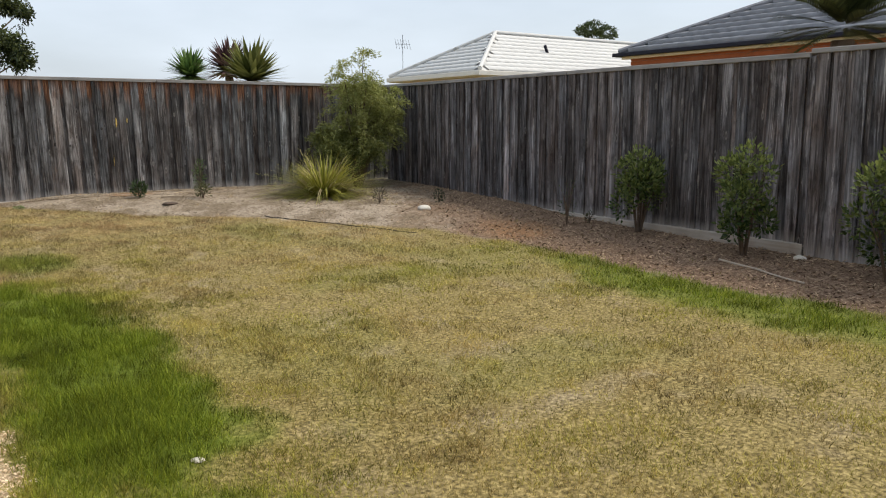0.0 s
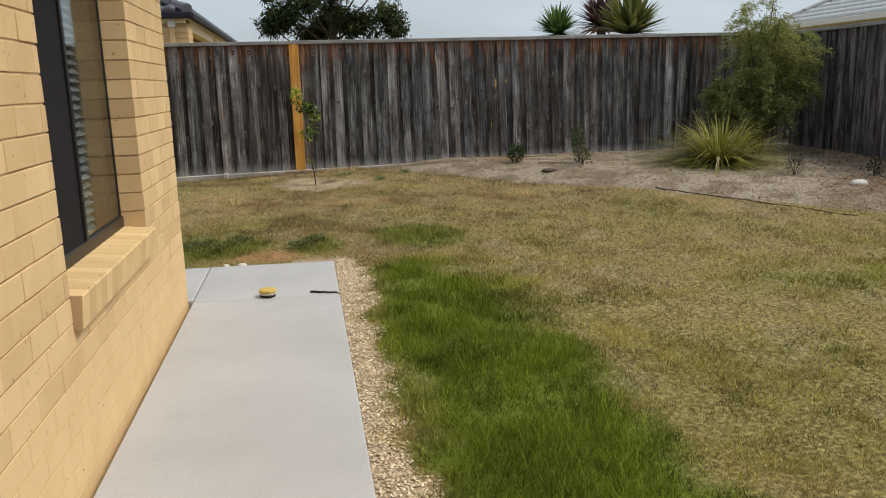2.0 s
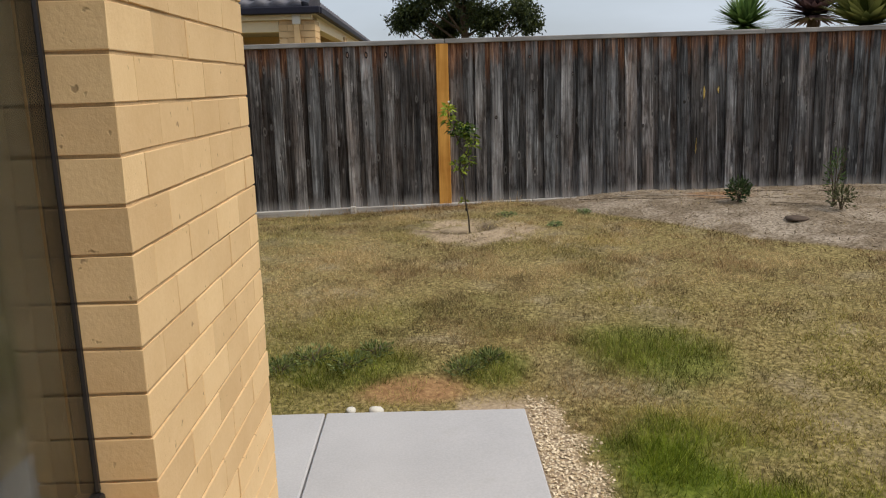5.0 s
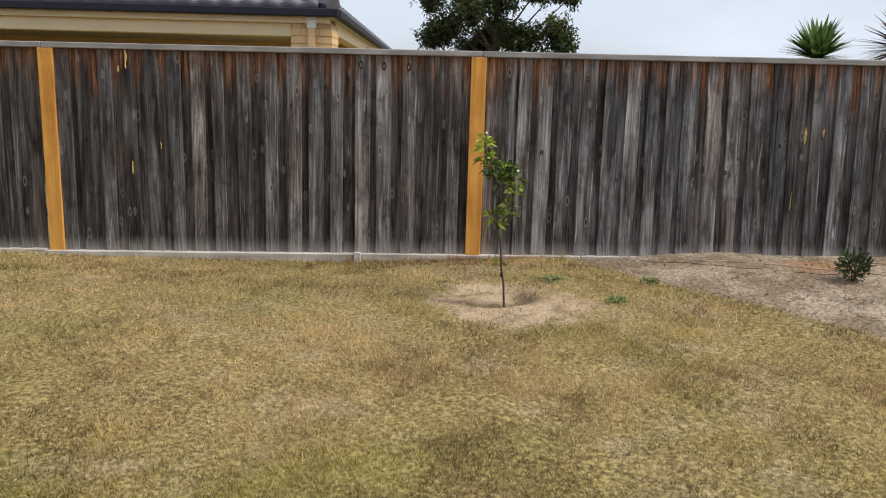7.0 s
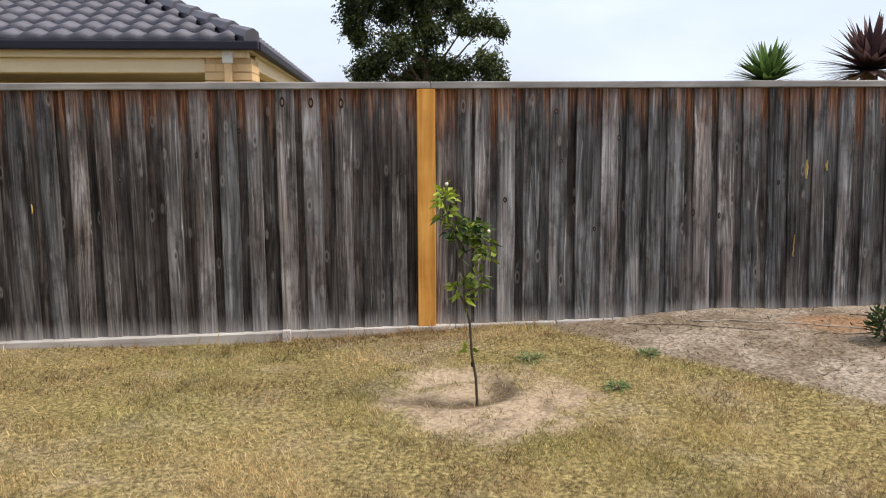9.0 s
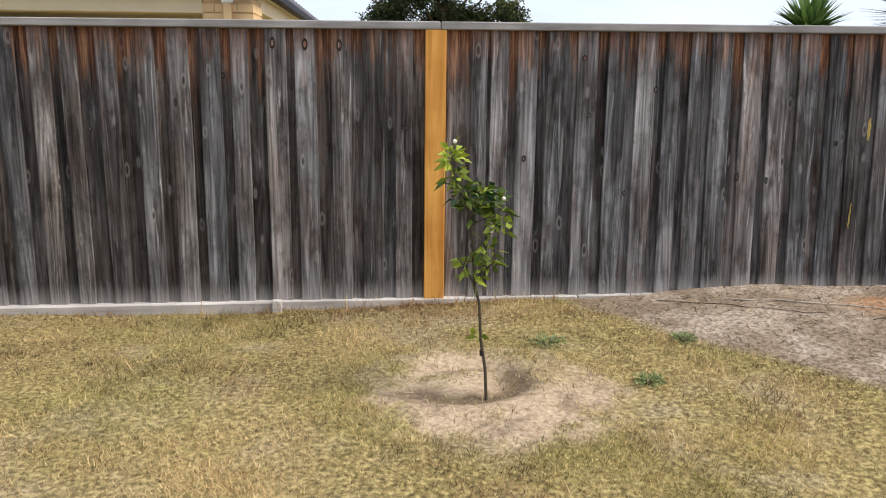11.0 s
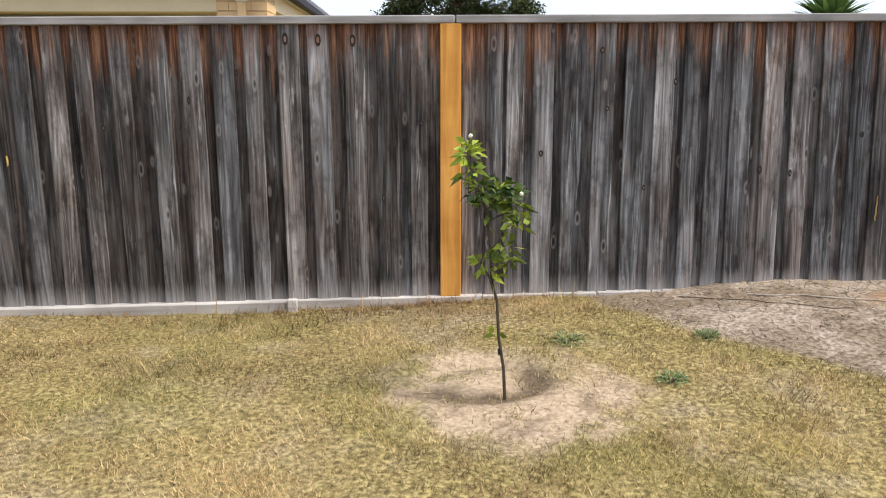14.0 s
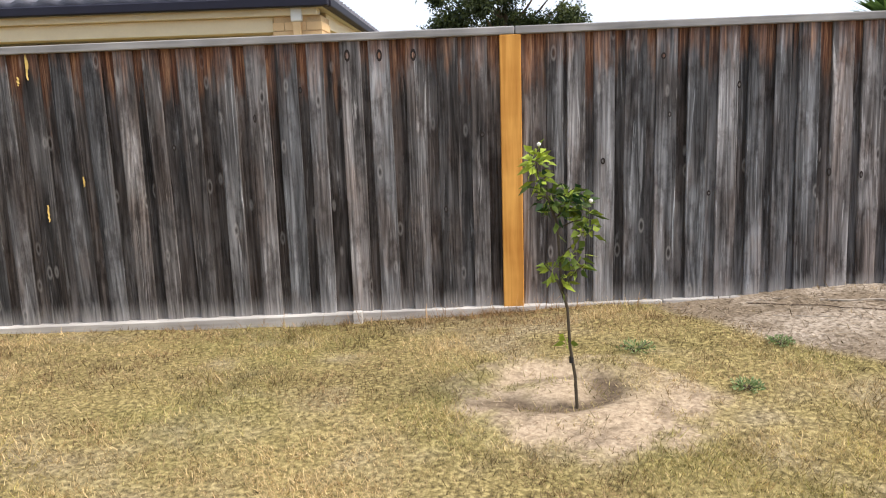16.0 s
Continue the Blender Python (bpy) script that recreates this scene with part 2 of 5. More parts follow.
def make_concrete():
    m = Mat("path_concrete", 0.85, 0, 0.25)
    v = m.coords()
    a = m.noise(v, 1.6, 5)
    f = m.noise(v, 120, 3)
    st = m.ramp(m.noise(v, 5, 4), (0.62, (0, 0, 0)), (0.75, (1, 1, 1)))
    col = m.ramp(a, (0.3, (0.39, 0.385, 0.395)), (0.7, (0.49, 0.485, 0.495)))
    col = m.mix(0.25, col, m.ramp(f, (0.3, (0.36, 0.36, 0.37)), (0.7, (0.58, 0.575, 0.58))))
    col = m.mix(m.math("MULTIPLY", st, 0.18), col, (0.32, 0.29, 0.26))
    m.color(col)
    m.bump(f, 0.2, 0.002)
    return m.m


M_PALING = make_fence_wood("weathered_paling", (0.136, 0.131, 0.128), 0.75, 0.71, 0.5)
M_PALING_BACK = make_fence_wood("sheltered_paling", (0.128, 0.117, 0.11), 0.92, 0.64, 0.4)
M_PALING_SIDE = make_fence_wood("side_fence_paling", (0.142, 0.135, 0.138), 0.0, 0.7, 0.6)
M_CAP = make_timber("grey_capping", (0.16, 0.155, 0.15), (0.4, 0.385, 0.37), 0.85, "x")
M_CAP_Y = make_timber("grey_capping_side", (0.16, 0.155, 0.15), (0.4, 0.385, 0.37), 0.85, "y")
M_POST = make_timber("treated_pine", (0.4, 0.155, 0.024), (0.78, 0.41, 0.1), 0.75, "z")
M_PLINTH = make_timber("bleached_plinth", (0.26, 0.24, 0.22), (0.62, 0.59, 0.55), 0.9, "x")
M_PLINTH_Y = make_timber("bleached_sleeper", (0.25, 0.22, 0.19), (0.5, 0.46, 0.41), 0.9, "y")
M_SCAR = make_timber("split_wood", (0.4, 0.27, 0.06), (0.75, 0.55, 0.2), 0.85, "z")
M_BRICK = make_brick("buff_brick", (0.69, 0.475, 0.25), (0.8, 0.585, 0.335))
M_BRICK_RED = make_brick("orange_brick", (0.32, 0.09, 0.036), (0.48, 0.155, 0.066))
M_MORTAR = plain("buff_mortar", (0.56, 0.39, 0.215), 0.95, 0, 0.2, 12, 0.4)
M_KNOT = plain("knot_wood", (0.03, 0.022, 0.018), 0.9, 0, 0.3, 60, 0.3)
M_SILL = make_brick("sill_brick", (0.68, 0.475, 0.24), (0.8, 0.59, 0.33))
M_FRAME = plain("dark_bronze_aluminium", (0.02, 0.018, 0.02), 0.4, 0.3, 0.15, 6, 0.05, 0.5)
M_SCREEN = plain("fly_screen_mesh", (0.012, 0.01, 0.012), 0.9, 0, 0.1, 20, 0.2)
M_GLASS = make_glass()
M_BLIND = plain("grey_blind_slat", (0.27, 0.27, 0.27), 0.6, 0, 0.08, 6, 0.05)
M_CURTAIN = plain("beige_curtain", (0.78, 0.67, 0.52), 0.9, 0, 0.12, 9, 0.2)
M_ROOM = plain("room_paint", (0.5, 0.46, 0.4), 0.9, 0, 0.06, 3, 0.05)
M_CONC = make_concrete()
M_GROUND = make_ground()
M_GRASS = make_tinted("grass_blades", 0.75, 0.15, 0.25)
M_LEAF = make_tinted("foliage", 0.55, 0.3, 0.25)
M_CHIP = make_tinted("bark_chips", 0.9, 0.1)
M_BARK = plain("dark_bark", (0.11, 0.08, 0.06), 0.95, 0, 0.35, 14, 0.5)
M_STEM = plain("sapling_bark", (0.075, 0.06, 0.04), 0.9, 0, 0.3, 30, 0.3)
M_ROOF_DARK = plain("charcoal_roof_tile", (0.13, 0.127, 0.15), 0.6, 0, 0.25, 5, 0.3, 0.4)
M_ROOF_GREY = plain("grey_roof_tile", (0.25, 0.255, 0.275), 0.6, 0, 0.25, 5, 0.3, 0.4)
M_RED_MORTAR = plain("red_brick_mortar", (0.3, 0.2, 0.15), 0.95, 0, 0.2, 12, 0.4)
M_ROOF_WHITE = plain("pale_grey_roof_tile", (0.6, 0.6, 0.585), 0.8, 0, 0.08, 4, 0.2)
M_GUTTER = plain("navy_steel_gutter", (0.018, 0.018, 0.03), 0.6, 0.0, 0.12, 5, 0.05, 0.2)
M_CREAM = plain("cream_painted_board", (0.76, 0.64, 0.43), 0.6, 0, 0.06, 3, 0.05)
M_WHITE = plain("off_white_paint", (0.75, 0.73, 0.68), 0.6, 0, 0.06, 4, 0.05)
M_SOFFIT = plain("soffit_sheet", (0.6, 0.55, 0.46), 0.8, 0, 0.05, 3, 0.05)
M_YELLOW = plain("faded_yellow_foam", (0.6, 0.43, 0.12), 0.85, 0, 0.2, 40, 0.4)
M_BLACK = plain("black_plastic", (0.02, 0.02, 0.02), 0.55, 0, 0.2, 20, 0.1)
M_STONE = plain("white_stone", (0.66, 0.63, 0.57), 0.9, 0, 0.15, 25, 0.3)
M_STICK = plain("bleached_stick", (0.42, 0.36, 0.29), 0.9, 0, 0.2, 25, 0.3)

# ---- mesh helpers ----
rng = np.random.default_rng(7)


def link_mesh(name, bm, mat, parent=None, label="", smooth=False):
    me = bpy.data.meshes.new(name)
    bm.to_mesh(me)
    bm.free()
    if mat:
        me.materials.append(mat)
    if smooth:
        for p in me.polygons:
            p.use_smooth = True
    ob = new(name, me)
    ob.parent = parent
    if label:
        ob["label"] = label
    return ob


def part(name, bm, mat, parent, label="", smooth=False):
    return link_mesh(name, bm, mat, parent, label, smooth)


def thing(name, label, category, at=(0, 0, 0), group="", kind=""):
    ob = new(name)
    ob.location = at
    ob.empty_display_size = 0.1
    return tagged(ob, label, category, group, kind)


def from_arrays(name, verts, faces, mat, parent=None, tint=None, label=""):
    """A mesh from numpy arrays; tint: a colour for each vertex."""
    me = bpy.data.meshes.new(name)
    verts = np.asarray(verts, np.float32)
    faces = np.asarray(faces, np.int32)
    k = faces.shape[1]
    me.vertices.add(len(verts))
    me.vertices.foreach_set("co", verts.ravel())
    me.loops.add(faces.size)
    me.loops.foreach_set("vertex_index", faces.ravel())
    me.polygons.add(len(faces))
    me.polygons.foreach_set("loop_start", np.arange(0, faces.size, k, dtype=np.int32))
    me.update(calc_edges=True)
    if tint is not None:
        at = me.attributes.new("tint", "FLOAT_COLOR", "POINT")
        c = np.ones((len(verts), 4), np.float32)
        c[:, :3] = tint
        at.data.foreach_set("color", c.ravel())
    me.materials.append(mat)
    ob = new(name, me)
    ob.parent = parent
    if label:
        ob["label"] = label
    return ob


def box(bm, x0, x1, y0, y1, z0, z1, bevel=0.0):
    r = bmesh.ops.create_cube(bm, size=1, matrix=Matrix.Translation(((x0 + x1) / 2, (y0 + y1) / 2, (z0 + z1) / 2)) @ Matrix.Diagonal((x1 - x0, y1 - y0, z1 - z0, 1)))
    if bevel:
        es = list({e for v in r["verts"] for e in v.link_edges})
        bmesh.ops.bevel(bm, geom=es, offset=bevel, segments=1, affect="EDGES")
    return bm


def boxm(*a, bevel=0.0):
    return box(bmesh.new(), *a, bevel=bevel)


def tube(bm, pts, radii, sides=6):
    """A tapered tube along points."""
    rings = []
    for i, p in enumerate(pts):
        p = Vector(p)
        d = (Vector(pts[min(i + 1, len(pts) - 1)]) - Vector(pts[max(i - 1, 0)])).normalized()
        a = d.orthogonal().normalized()
        b = d.cross(a)
        rings.append([bm.verts.new(p + (a * math.cos(2 * math.pi * k / sides) + b * math.sin(2 * math.pi * k / sides)) * radii[i]) for k in range(sides)])
    for r0, r1 in zip(rings, rings[1:]):
        for k in range(sides):
            bm.faces.new((r0[k], r0[(k + 1) % sides], r1[(k + 1) % sides], r1[k]))
    bm.faces.new(rings[-1])
    bm.faces.new(list(reversed(rings[0])))
    return bm


def vnoise(x, y, scale, seed=0, octaves=3):
    """Smooth value noise on arrays, about 0 to 1."""
    out, amp, tot = 0.0, 1.0, 0.0
    for o in range(octaves):
        px, py = x * scale + 17.3 * (seed + o), y * scale - 9.1 * (seed + o)
        ix, iy = np.floor(px), np.floor(py)
        fx, fy = px - ix, py - iy
        fx, fy = fx * fx * (3 - 2 * fx), fy * fy * (3 - 2 * fy)

        def hsh(a, b):
            v = np.sin(a * 127.1 + b * 311.7 + seed * 74.7) * 43758.5453
            return v - np.floor(v)

        top = hsh(ix, iy) * (1 - fx) + hsh(ix + 1, iy) * fx
        bot = hsh(ix, iy + 1) * (1 - fx) + hsh(ix + 1, iy + 1) * fx
        out = out + amp * (top * (1 - fy) + bot * fy)
        tot += amp
        amp, scale = amp * 0.5, scale * 2
    return out / tot


def smooth(a, b, x):
    t = np.clip((x - a) / (b - a), 0, 1)
    return t * t * (3 - 2 * t)


# ---- the lie of the land ----
FENCE_Y, FENCE_X, WALL_X, CORNER_Y = 12.77, 6.6, -0.81, 7.25
SLAB_R, SLAB_END, SLAB_TOP = 0.065, 8.13, 0.02
TREE = (0.0, 11.27)


def bed_edge(y):
    ys = np.array([-60, -5, 2, 4, 4.5, 5.5, 6.9, 7.5, 8.4, 9.0, 9.5, 10.2, 10.4, 10.75, 11.2, 11.65, 12.0, 12.7, 13.0])
    xs = np.array([5.6, 5.6, 5.5, 5.35, 5.2, 5.08, 5.12, 5.05, 4.75, 4.15, 3.7, 3.0, 2.6, 2.1, 1.75, 1.4, 1.0, 0.65, 0.6])
    return np.interp(y, ys, xs)


def masks(x, y):
    """How far each spot is bed, mulch, green grass, sand, damp soil, rusty soil."""
    d = x - bed_edge(y)
    wob = (vnoise(x, y, 2.5, 3) - 0.5) * 0.5
    inside = (x < FENCE_X + 0.1) & (y < FENCE_Y + 0.1)
    bed = smooth(-0.08, 0.1, d + wob * 0.5) * inside
    mul = bed * smooth(-0.5, 0.7, (x - 4.6) * 0.9 - (y - 8.6) * 0.55 + wob * 2)
    g1 = smooth(1.25, 0.55, np.hypot((x - 0.66) / 0.52, (y - 5.75) / 2.5) + wob * 1.3 + (vnoise(x, y, 7, 34) - 0.5) * 0.5)
    g2 = smooth(1.2, 0.6, np.hypot((x - 4.85) / 0.6, (y - 4.9) / 1.9) + wob) * 0.75
    g3 = smooth(1.3, 0.4, np.hypot((x - 0.75) / 0.42, (y - 8.6) / 0.42) + wob) * 0.7
    g4 = smooth(1.2, 0.5, np.hypot((x + 0.75) / 0.5, (y - 8.55) / 0.22) + wob) * 0.6
    g5 = smooth(1.2, 0.5, np.hypot((x + 0.05) / 0.22, (y - 8.5) / 0.2) + wob) * 0.6
    gen = smooth(0.5, 0.75, vnoise(x, y, 0.9, 11)) * 0.22
    green = np.clip(np.maximum.reduce([g1, g2, g3, g4, g5, gen]), 0, 1) * (1 - bed)
    strip = smooth(0.21, 0.08, x - SLAB_R + wob * 0.35 + (vnoise(x, y, 8, 33) - 0.5) * 0.18) * (x > SLAB_R - 0.3) * smooth(8.35, 8.1, y)
    r = np.hypot((x - 0.06) / 0.5, (y - 11.31) / 0.5)
    rag = (vnoise(x, y, 9, 71) - 0.5)
    mound = smooth(1.2, 0.75, r + wob * 1.0 + rag * 0.5) * (1 - smooth(0.55, 0.75, vnoise(x, y, 6, 72)) * smooth(0.55, 0.9, r) * 0.7)
    # dead grass lying across part of the bare ring
    thatch = 1.2 * np.exp(-((x - 0.27) / 0.16) ** 2 - ((y - 11.5) / 0.18) ** 2) + smooth(0.62, 0.74, vnoise(x, y, 8, 77, 3)) * smooth(0.4, 0.6, r)
    mound = mound * (1 - 0.55 * np.clip(thatch, 0, 1))
    patches = smooth(0.5, 0.85, vnoise(x, y, 3.5, 29, 4)) * 0.38 * (1 - green)
    sand = np.clip(np.maximum.reduce([mound * 0.9, strip]), 0, 1) * (1 - bed * 0.6)
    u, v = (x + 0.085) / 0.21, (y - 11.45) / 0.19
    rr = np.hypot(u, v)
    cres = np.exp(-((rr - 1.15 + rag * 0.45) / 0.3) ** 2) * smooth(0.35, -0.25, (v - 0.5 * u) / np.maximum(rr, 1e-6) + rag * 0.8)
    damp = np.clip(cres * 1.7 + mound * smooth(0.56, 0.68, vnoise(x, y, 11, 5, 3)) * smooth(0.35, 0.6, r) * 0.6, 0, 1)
    rust = np.maximum.reduce([smooth(1.2, 0.5, np.hypot((x + 0.4) / 0.28, (y - 8.34) / 0.13) + wob), smooth(1.2, 0.4, np.hypot((x - 2.35) / 0.38, (y - 12.25) / 0.28) + wob), smooth(1.2, 0.4, np.hypot((x - 5.45) / 0.45, (y - 7.95) / 0.5) + wob)]) * 0.8
    return bed, mul, green, sand, damp, rust, patches, mound, strip


def land(x, y):
    x, y = np.asarray(x, float), np.asarray(y, float)
    z = np.interp(y, [-60, 5, 6.4, 7.5, 8.2, 8.9, 10, 11.3, 12.8, 40, 900], [-0.05, -0.02, 0.005, 0.028, 0.05, 0.105, 0.155, 0.2, 0.235, 0.35, 0.4])
    d = x - bed_edge(y)
    z = z + 0.075 * smooth(0.0, 1.1, d) * (y < 14)
    z = z + (vnoise(x, y, 3.0, 21) - 0.5) * 0.02 + (vnoise(x, y, 14.0, 22, 2) - 0.5) * 0.008
    z = z - 0.02 * smooth(12.3, 12.6, y) * (x < 5) - 0.085 * smooth(0.7, -1.6, x) * smooth(11.3, 12.5, y)
    r = np.hypot((x + 0.085) / 0.21, (y - 11.45) / 0.19)
    z = z + 0.014 * np.exp(-((r - 1.8) / 0.4) ** 2) - 0.025 * np.exp(-((r - 1.0) / 0.35) ** 2)
    slab = (x < SLAB_R - 0.01) & (x > -4.0) & (y < SLAB_END - 0.01) & (y > -7)
    near = smooth(0.5, 0.0, np.maximum(x - SLAB_R, 0)) * smooth(8.6, 8.2, y)
    z = np.where(slab, np.minimum(z, SLAB_TOP - 0.06), z * (1 - 0.6 * near))
    return z


def gz(x, y):
    return float(land(np.array([x]), np.array([y]))[0])


def axis(lo, hi, step, far, grow=1.35):
    mid = list(np.arange(lo, hi + step / 2, step))
    out, s, p = [], step, hi
    while p < far:
        s *= grow
        p += s
        out.append(p)
    pre, s, p = [], step, lo
    while p > -far:
        s *= grow
        p -= s
        pre.append(p)
    return np.array(pre[::-1] + mid + out)


def build_ground():
    xs, ys = axis(-4.2, 6.8, 0.033, 900), axis(0.5, 13.0, 0.033, 900)
    X, Y = np.meshgrid(xs, ys)
    X, Y = X.ravel(), Y.ravel()
    Z = land(X, Y)
    nx, ny = len(xs), len(ys)
    i = np.arange(nx * ny).reshape(ny, nx)
    f = np.stack([i[:-1, :-1].ravel(), i[:-1, 1:].ravel(), i[1:, 1:].ravel(), i[1:, :-1].ravel()], 1)
    ob = from_arrays("ground", np.stack([X, Y, Z], 1), f, M_GROUND)
    bed, mul, green, sand, damp, rust, patches, mound, strip = masks(X, Y)
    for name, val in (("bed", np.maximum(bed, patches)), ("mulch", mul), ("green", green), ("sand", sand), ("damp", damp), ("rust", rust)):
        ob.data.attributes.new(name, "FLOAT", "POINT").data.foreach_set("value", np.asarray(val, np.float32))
    ob.data.polygons.foreach_set("use_smooth", np.ones(len(f), bool))
    return tagged(ob, "dry patchy lawn earth with bare garden bed soil", "ground", kind="structure")


build_ground()


# ---- concrete path round the house ----
def slab_z(x):
    """The path falls away from the house."""
    return 0.024 + 0.008 * min(max((SLAB_R - x) / 0.96, 0), 1)


def build_path():
    path = tagged(new("pavement"), "pale grey concrete path along the brick house", "path", kind="structure")
    for x0, x1, y0, y1 in ((WALL_X + 0.03, SLAB_R, -6.5, 2.6), (WALL_X + 0.03, SLAB_R, 2.606, 7.2), (WALL_X + 0.03, SLAB_R, 7.206, SLAB_END), (-4.0, WALL_X + 0.024, CORNER_Y + 0.005, SLAB_END)):
        bm = boxm(x0, x1, y0, y1, -0.11, 0.0, bevel=0.006)
        for v in bm.verts:
            v.co.z += slab_z(v.co.x)
        part("slab", bm, M_CONC, path)


build_path()


# ---- fences ----
def cap_z(x):
    return 1.81 + 0.005 * x


def foot_z(x):
    return 0.2 + 0.018 * max(min(x, 3.5), -4.5)


def paling_mesh(name, w, t, h, seed, mat):
    """One rough-sawn paling: foot at the origin, front face at y = -t."""
    r = random.Random(seed)
    bm = bmesh.new()
    n = 6
    rows = []
    for i in range(n + 1):
        z = h * i / n
        dl, dr = r.uniform(-0.003, 0.003), r.uniform(-0.003, 0.003)
        dy = r.uniform(-0.0015, 0.0015)
        b = 0.003
        prof = [(-w / 2 + dl, 0), (-w / 2 + dl, -t + b + dy), (-w / 2 + dl + b, -t + dy), (w / 2 + dr - b, -t + dy), (w / 2 + dr, -t + b + dy), (w / 2 + dr, 0)]
        zz = z + (r.uniform(-0.006, 0.006) if i == 0 else 0)
        rows.append([bm.verts.new((px, py, zz)) for px, py in prof])
    for a, b2 in zip(rows, rows[1:]):
        for k in range(5):
            bm.faces.new((a[k], a[k + 1], b2[k + 1], b2[k]))
        bm.faces.new((a[5], a[0], b2[0], b2[5]))
    bm.faces.new(rows[-1])
    bm.faces.new(rows[0][::-1])
    me = bpy.data.meshes.new(name)
    bm.to_mesh(me)
    bm.free()
    me.materials.append(mat)
    return me


def paling_set(widths, mat, seed):
    return [paling_mesh("paling", w, 0.016, 1.58, seed + i, mat) for i, w in enumerate(widths)]


FRONT = paling_set((0.092, 0.1, 0.108, 0.116), M_PALING, 50)
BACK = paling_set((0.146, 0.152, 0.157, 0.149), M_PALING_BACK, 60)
SIDE_FRONT = paling_set((0.098, 0.108, 0.118), M_PALING_SIDE, 70)
SIDE_BACK = paling_set((0.146, 0.152, 0.157), M_PALING_SIDE, 80)
# middles of the front palings between the two new posts and a little beyond
KNOWN = [-2.53, -2.355, -2.19, -1.985, -1.78, -1.6, -1.43, -1.265, -1.06, -0.89, -0.7, -0.525, -0.345, 0.08, 0.2, 0.355, 0.525, 0.7, 0.88, 1.05, 1.215, 1.36, 1.51, 1.7, 1.865, 2.03, 2.21, 2.36, 2.51, 2.69]
# how bleached those palings are
BLEACH = {-2.53: 0.75, -2.355: 0.9, -2.19: 0.85, -1.985: 0.75, -1.78: 0.9, -1.6: 1.25, -1.43: 0.8, -1.265: 1.05, -1.06: 1.6, -0.89: 1.2, -0.7: 0.9, -0.345: 1.2, 0.08: 0.8, 0.355: 1.05, 0.525: 0.8, 0.7: 1.3, 0.88: 0.85, 1.05: 1.4, 1.215: 1.1, 1.36: 1.2, 1.51: 0.9, 1.7: 1.35, 1.865: 1.5, 2.03: 1.1, 2.36: 0.7}


def front_line(start, end, pitch, known, seed):
    """Middles of the front palings from start to end: the known ones, and even ones with some slack elsewhere."""
    r = random.Random(seed)
    out = list(known)
    s = (max(known) if known else start) + pitch
    while s < end:
        out.append(s)
        s += pitch + r.uniform(-0.018, 0.018)
    s = (min(known) if known else start) - pitch
    while s > start:
        out.append(s)
        s -= pitch + r.uniform(-0.018, 0.018)
    return sorted(out)


def palings(parent, line, place, height, front, back, seed, gaps=(), tilt=lambda p: 0.0):
    """Lapped palings: a back layer, and narrower front ones over its joints. place(s, depth, z) gives the pose."""
    r = random.Random(seed)

    def board(p, depth, meshes, tone, lean):
        if any(a < p < b for a, b in gaps):
            return
        ob = new("paling", meshes[r.randrange(len(meshes))])
        ob.parent = parent
        z, h = height(p)
        ob.matrix_basis = place(p, depth, z) @ pose(0, 0, 0, 0, r.uniform(-lean, lean) + tilt(p), 0) @ Matrix.Diagonal((1, 1, h / 1.58, 1))
        warm = r.uniform(-0.05, 0.05) - (0.035 if p > 0 else 0.0)
        ob.color = (tone * (1 + warm), tone, tone * (1 - warm * 0.8), 1)

    for a, b in zip(line, line[1:]):
        n = 2 if b - a > 0.26 else 1
        for i in range(n):
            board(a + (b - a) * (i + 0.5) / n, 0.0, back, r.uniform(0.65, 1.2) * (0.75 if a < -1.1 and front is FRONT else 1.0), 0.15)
    for p in line:
        board(p, 0.022, front, BLEACH[p] if p in BLEACH and front is FRONT else math.exp(r.gauss(-0.12, 0.26)) * (0.65 if p < -2.5 and front is FRONT else 0.75 if p > 2.7 and front is FRONT else 1.0), 0.3)


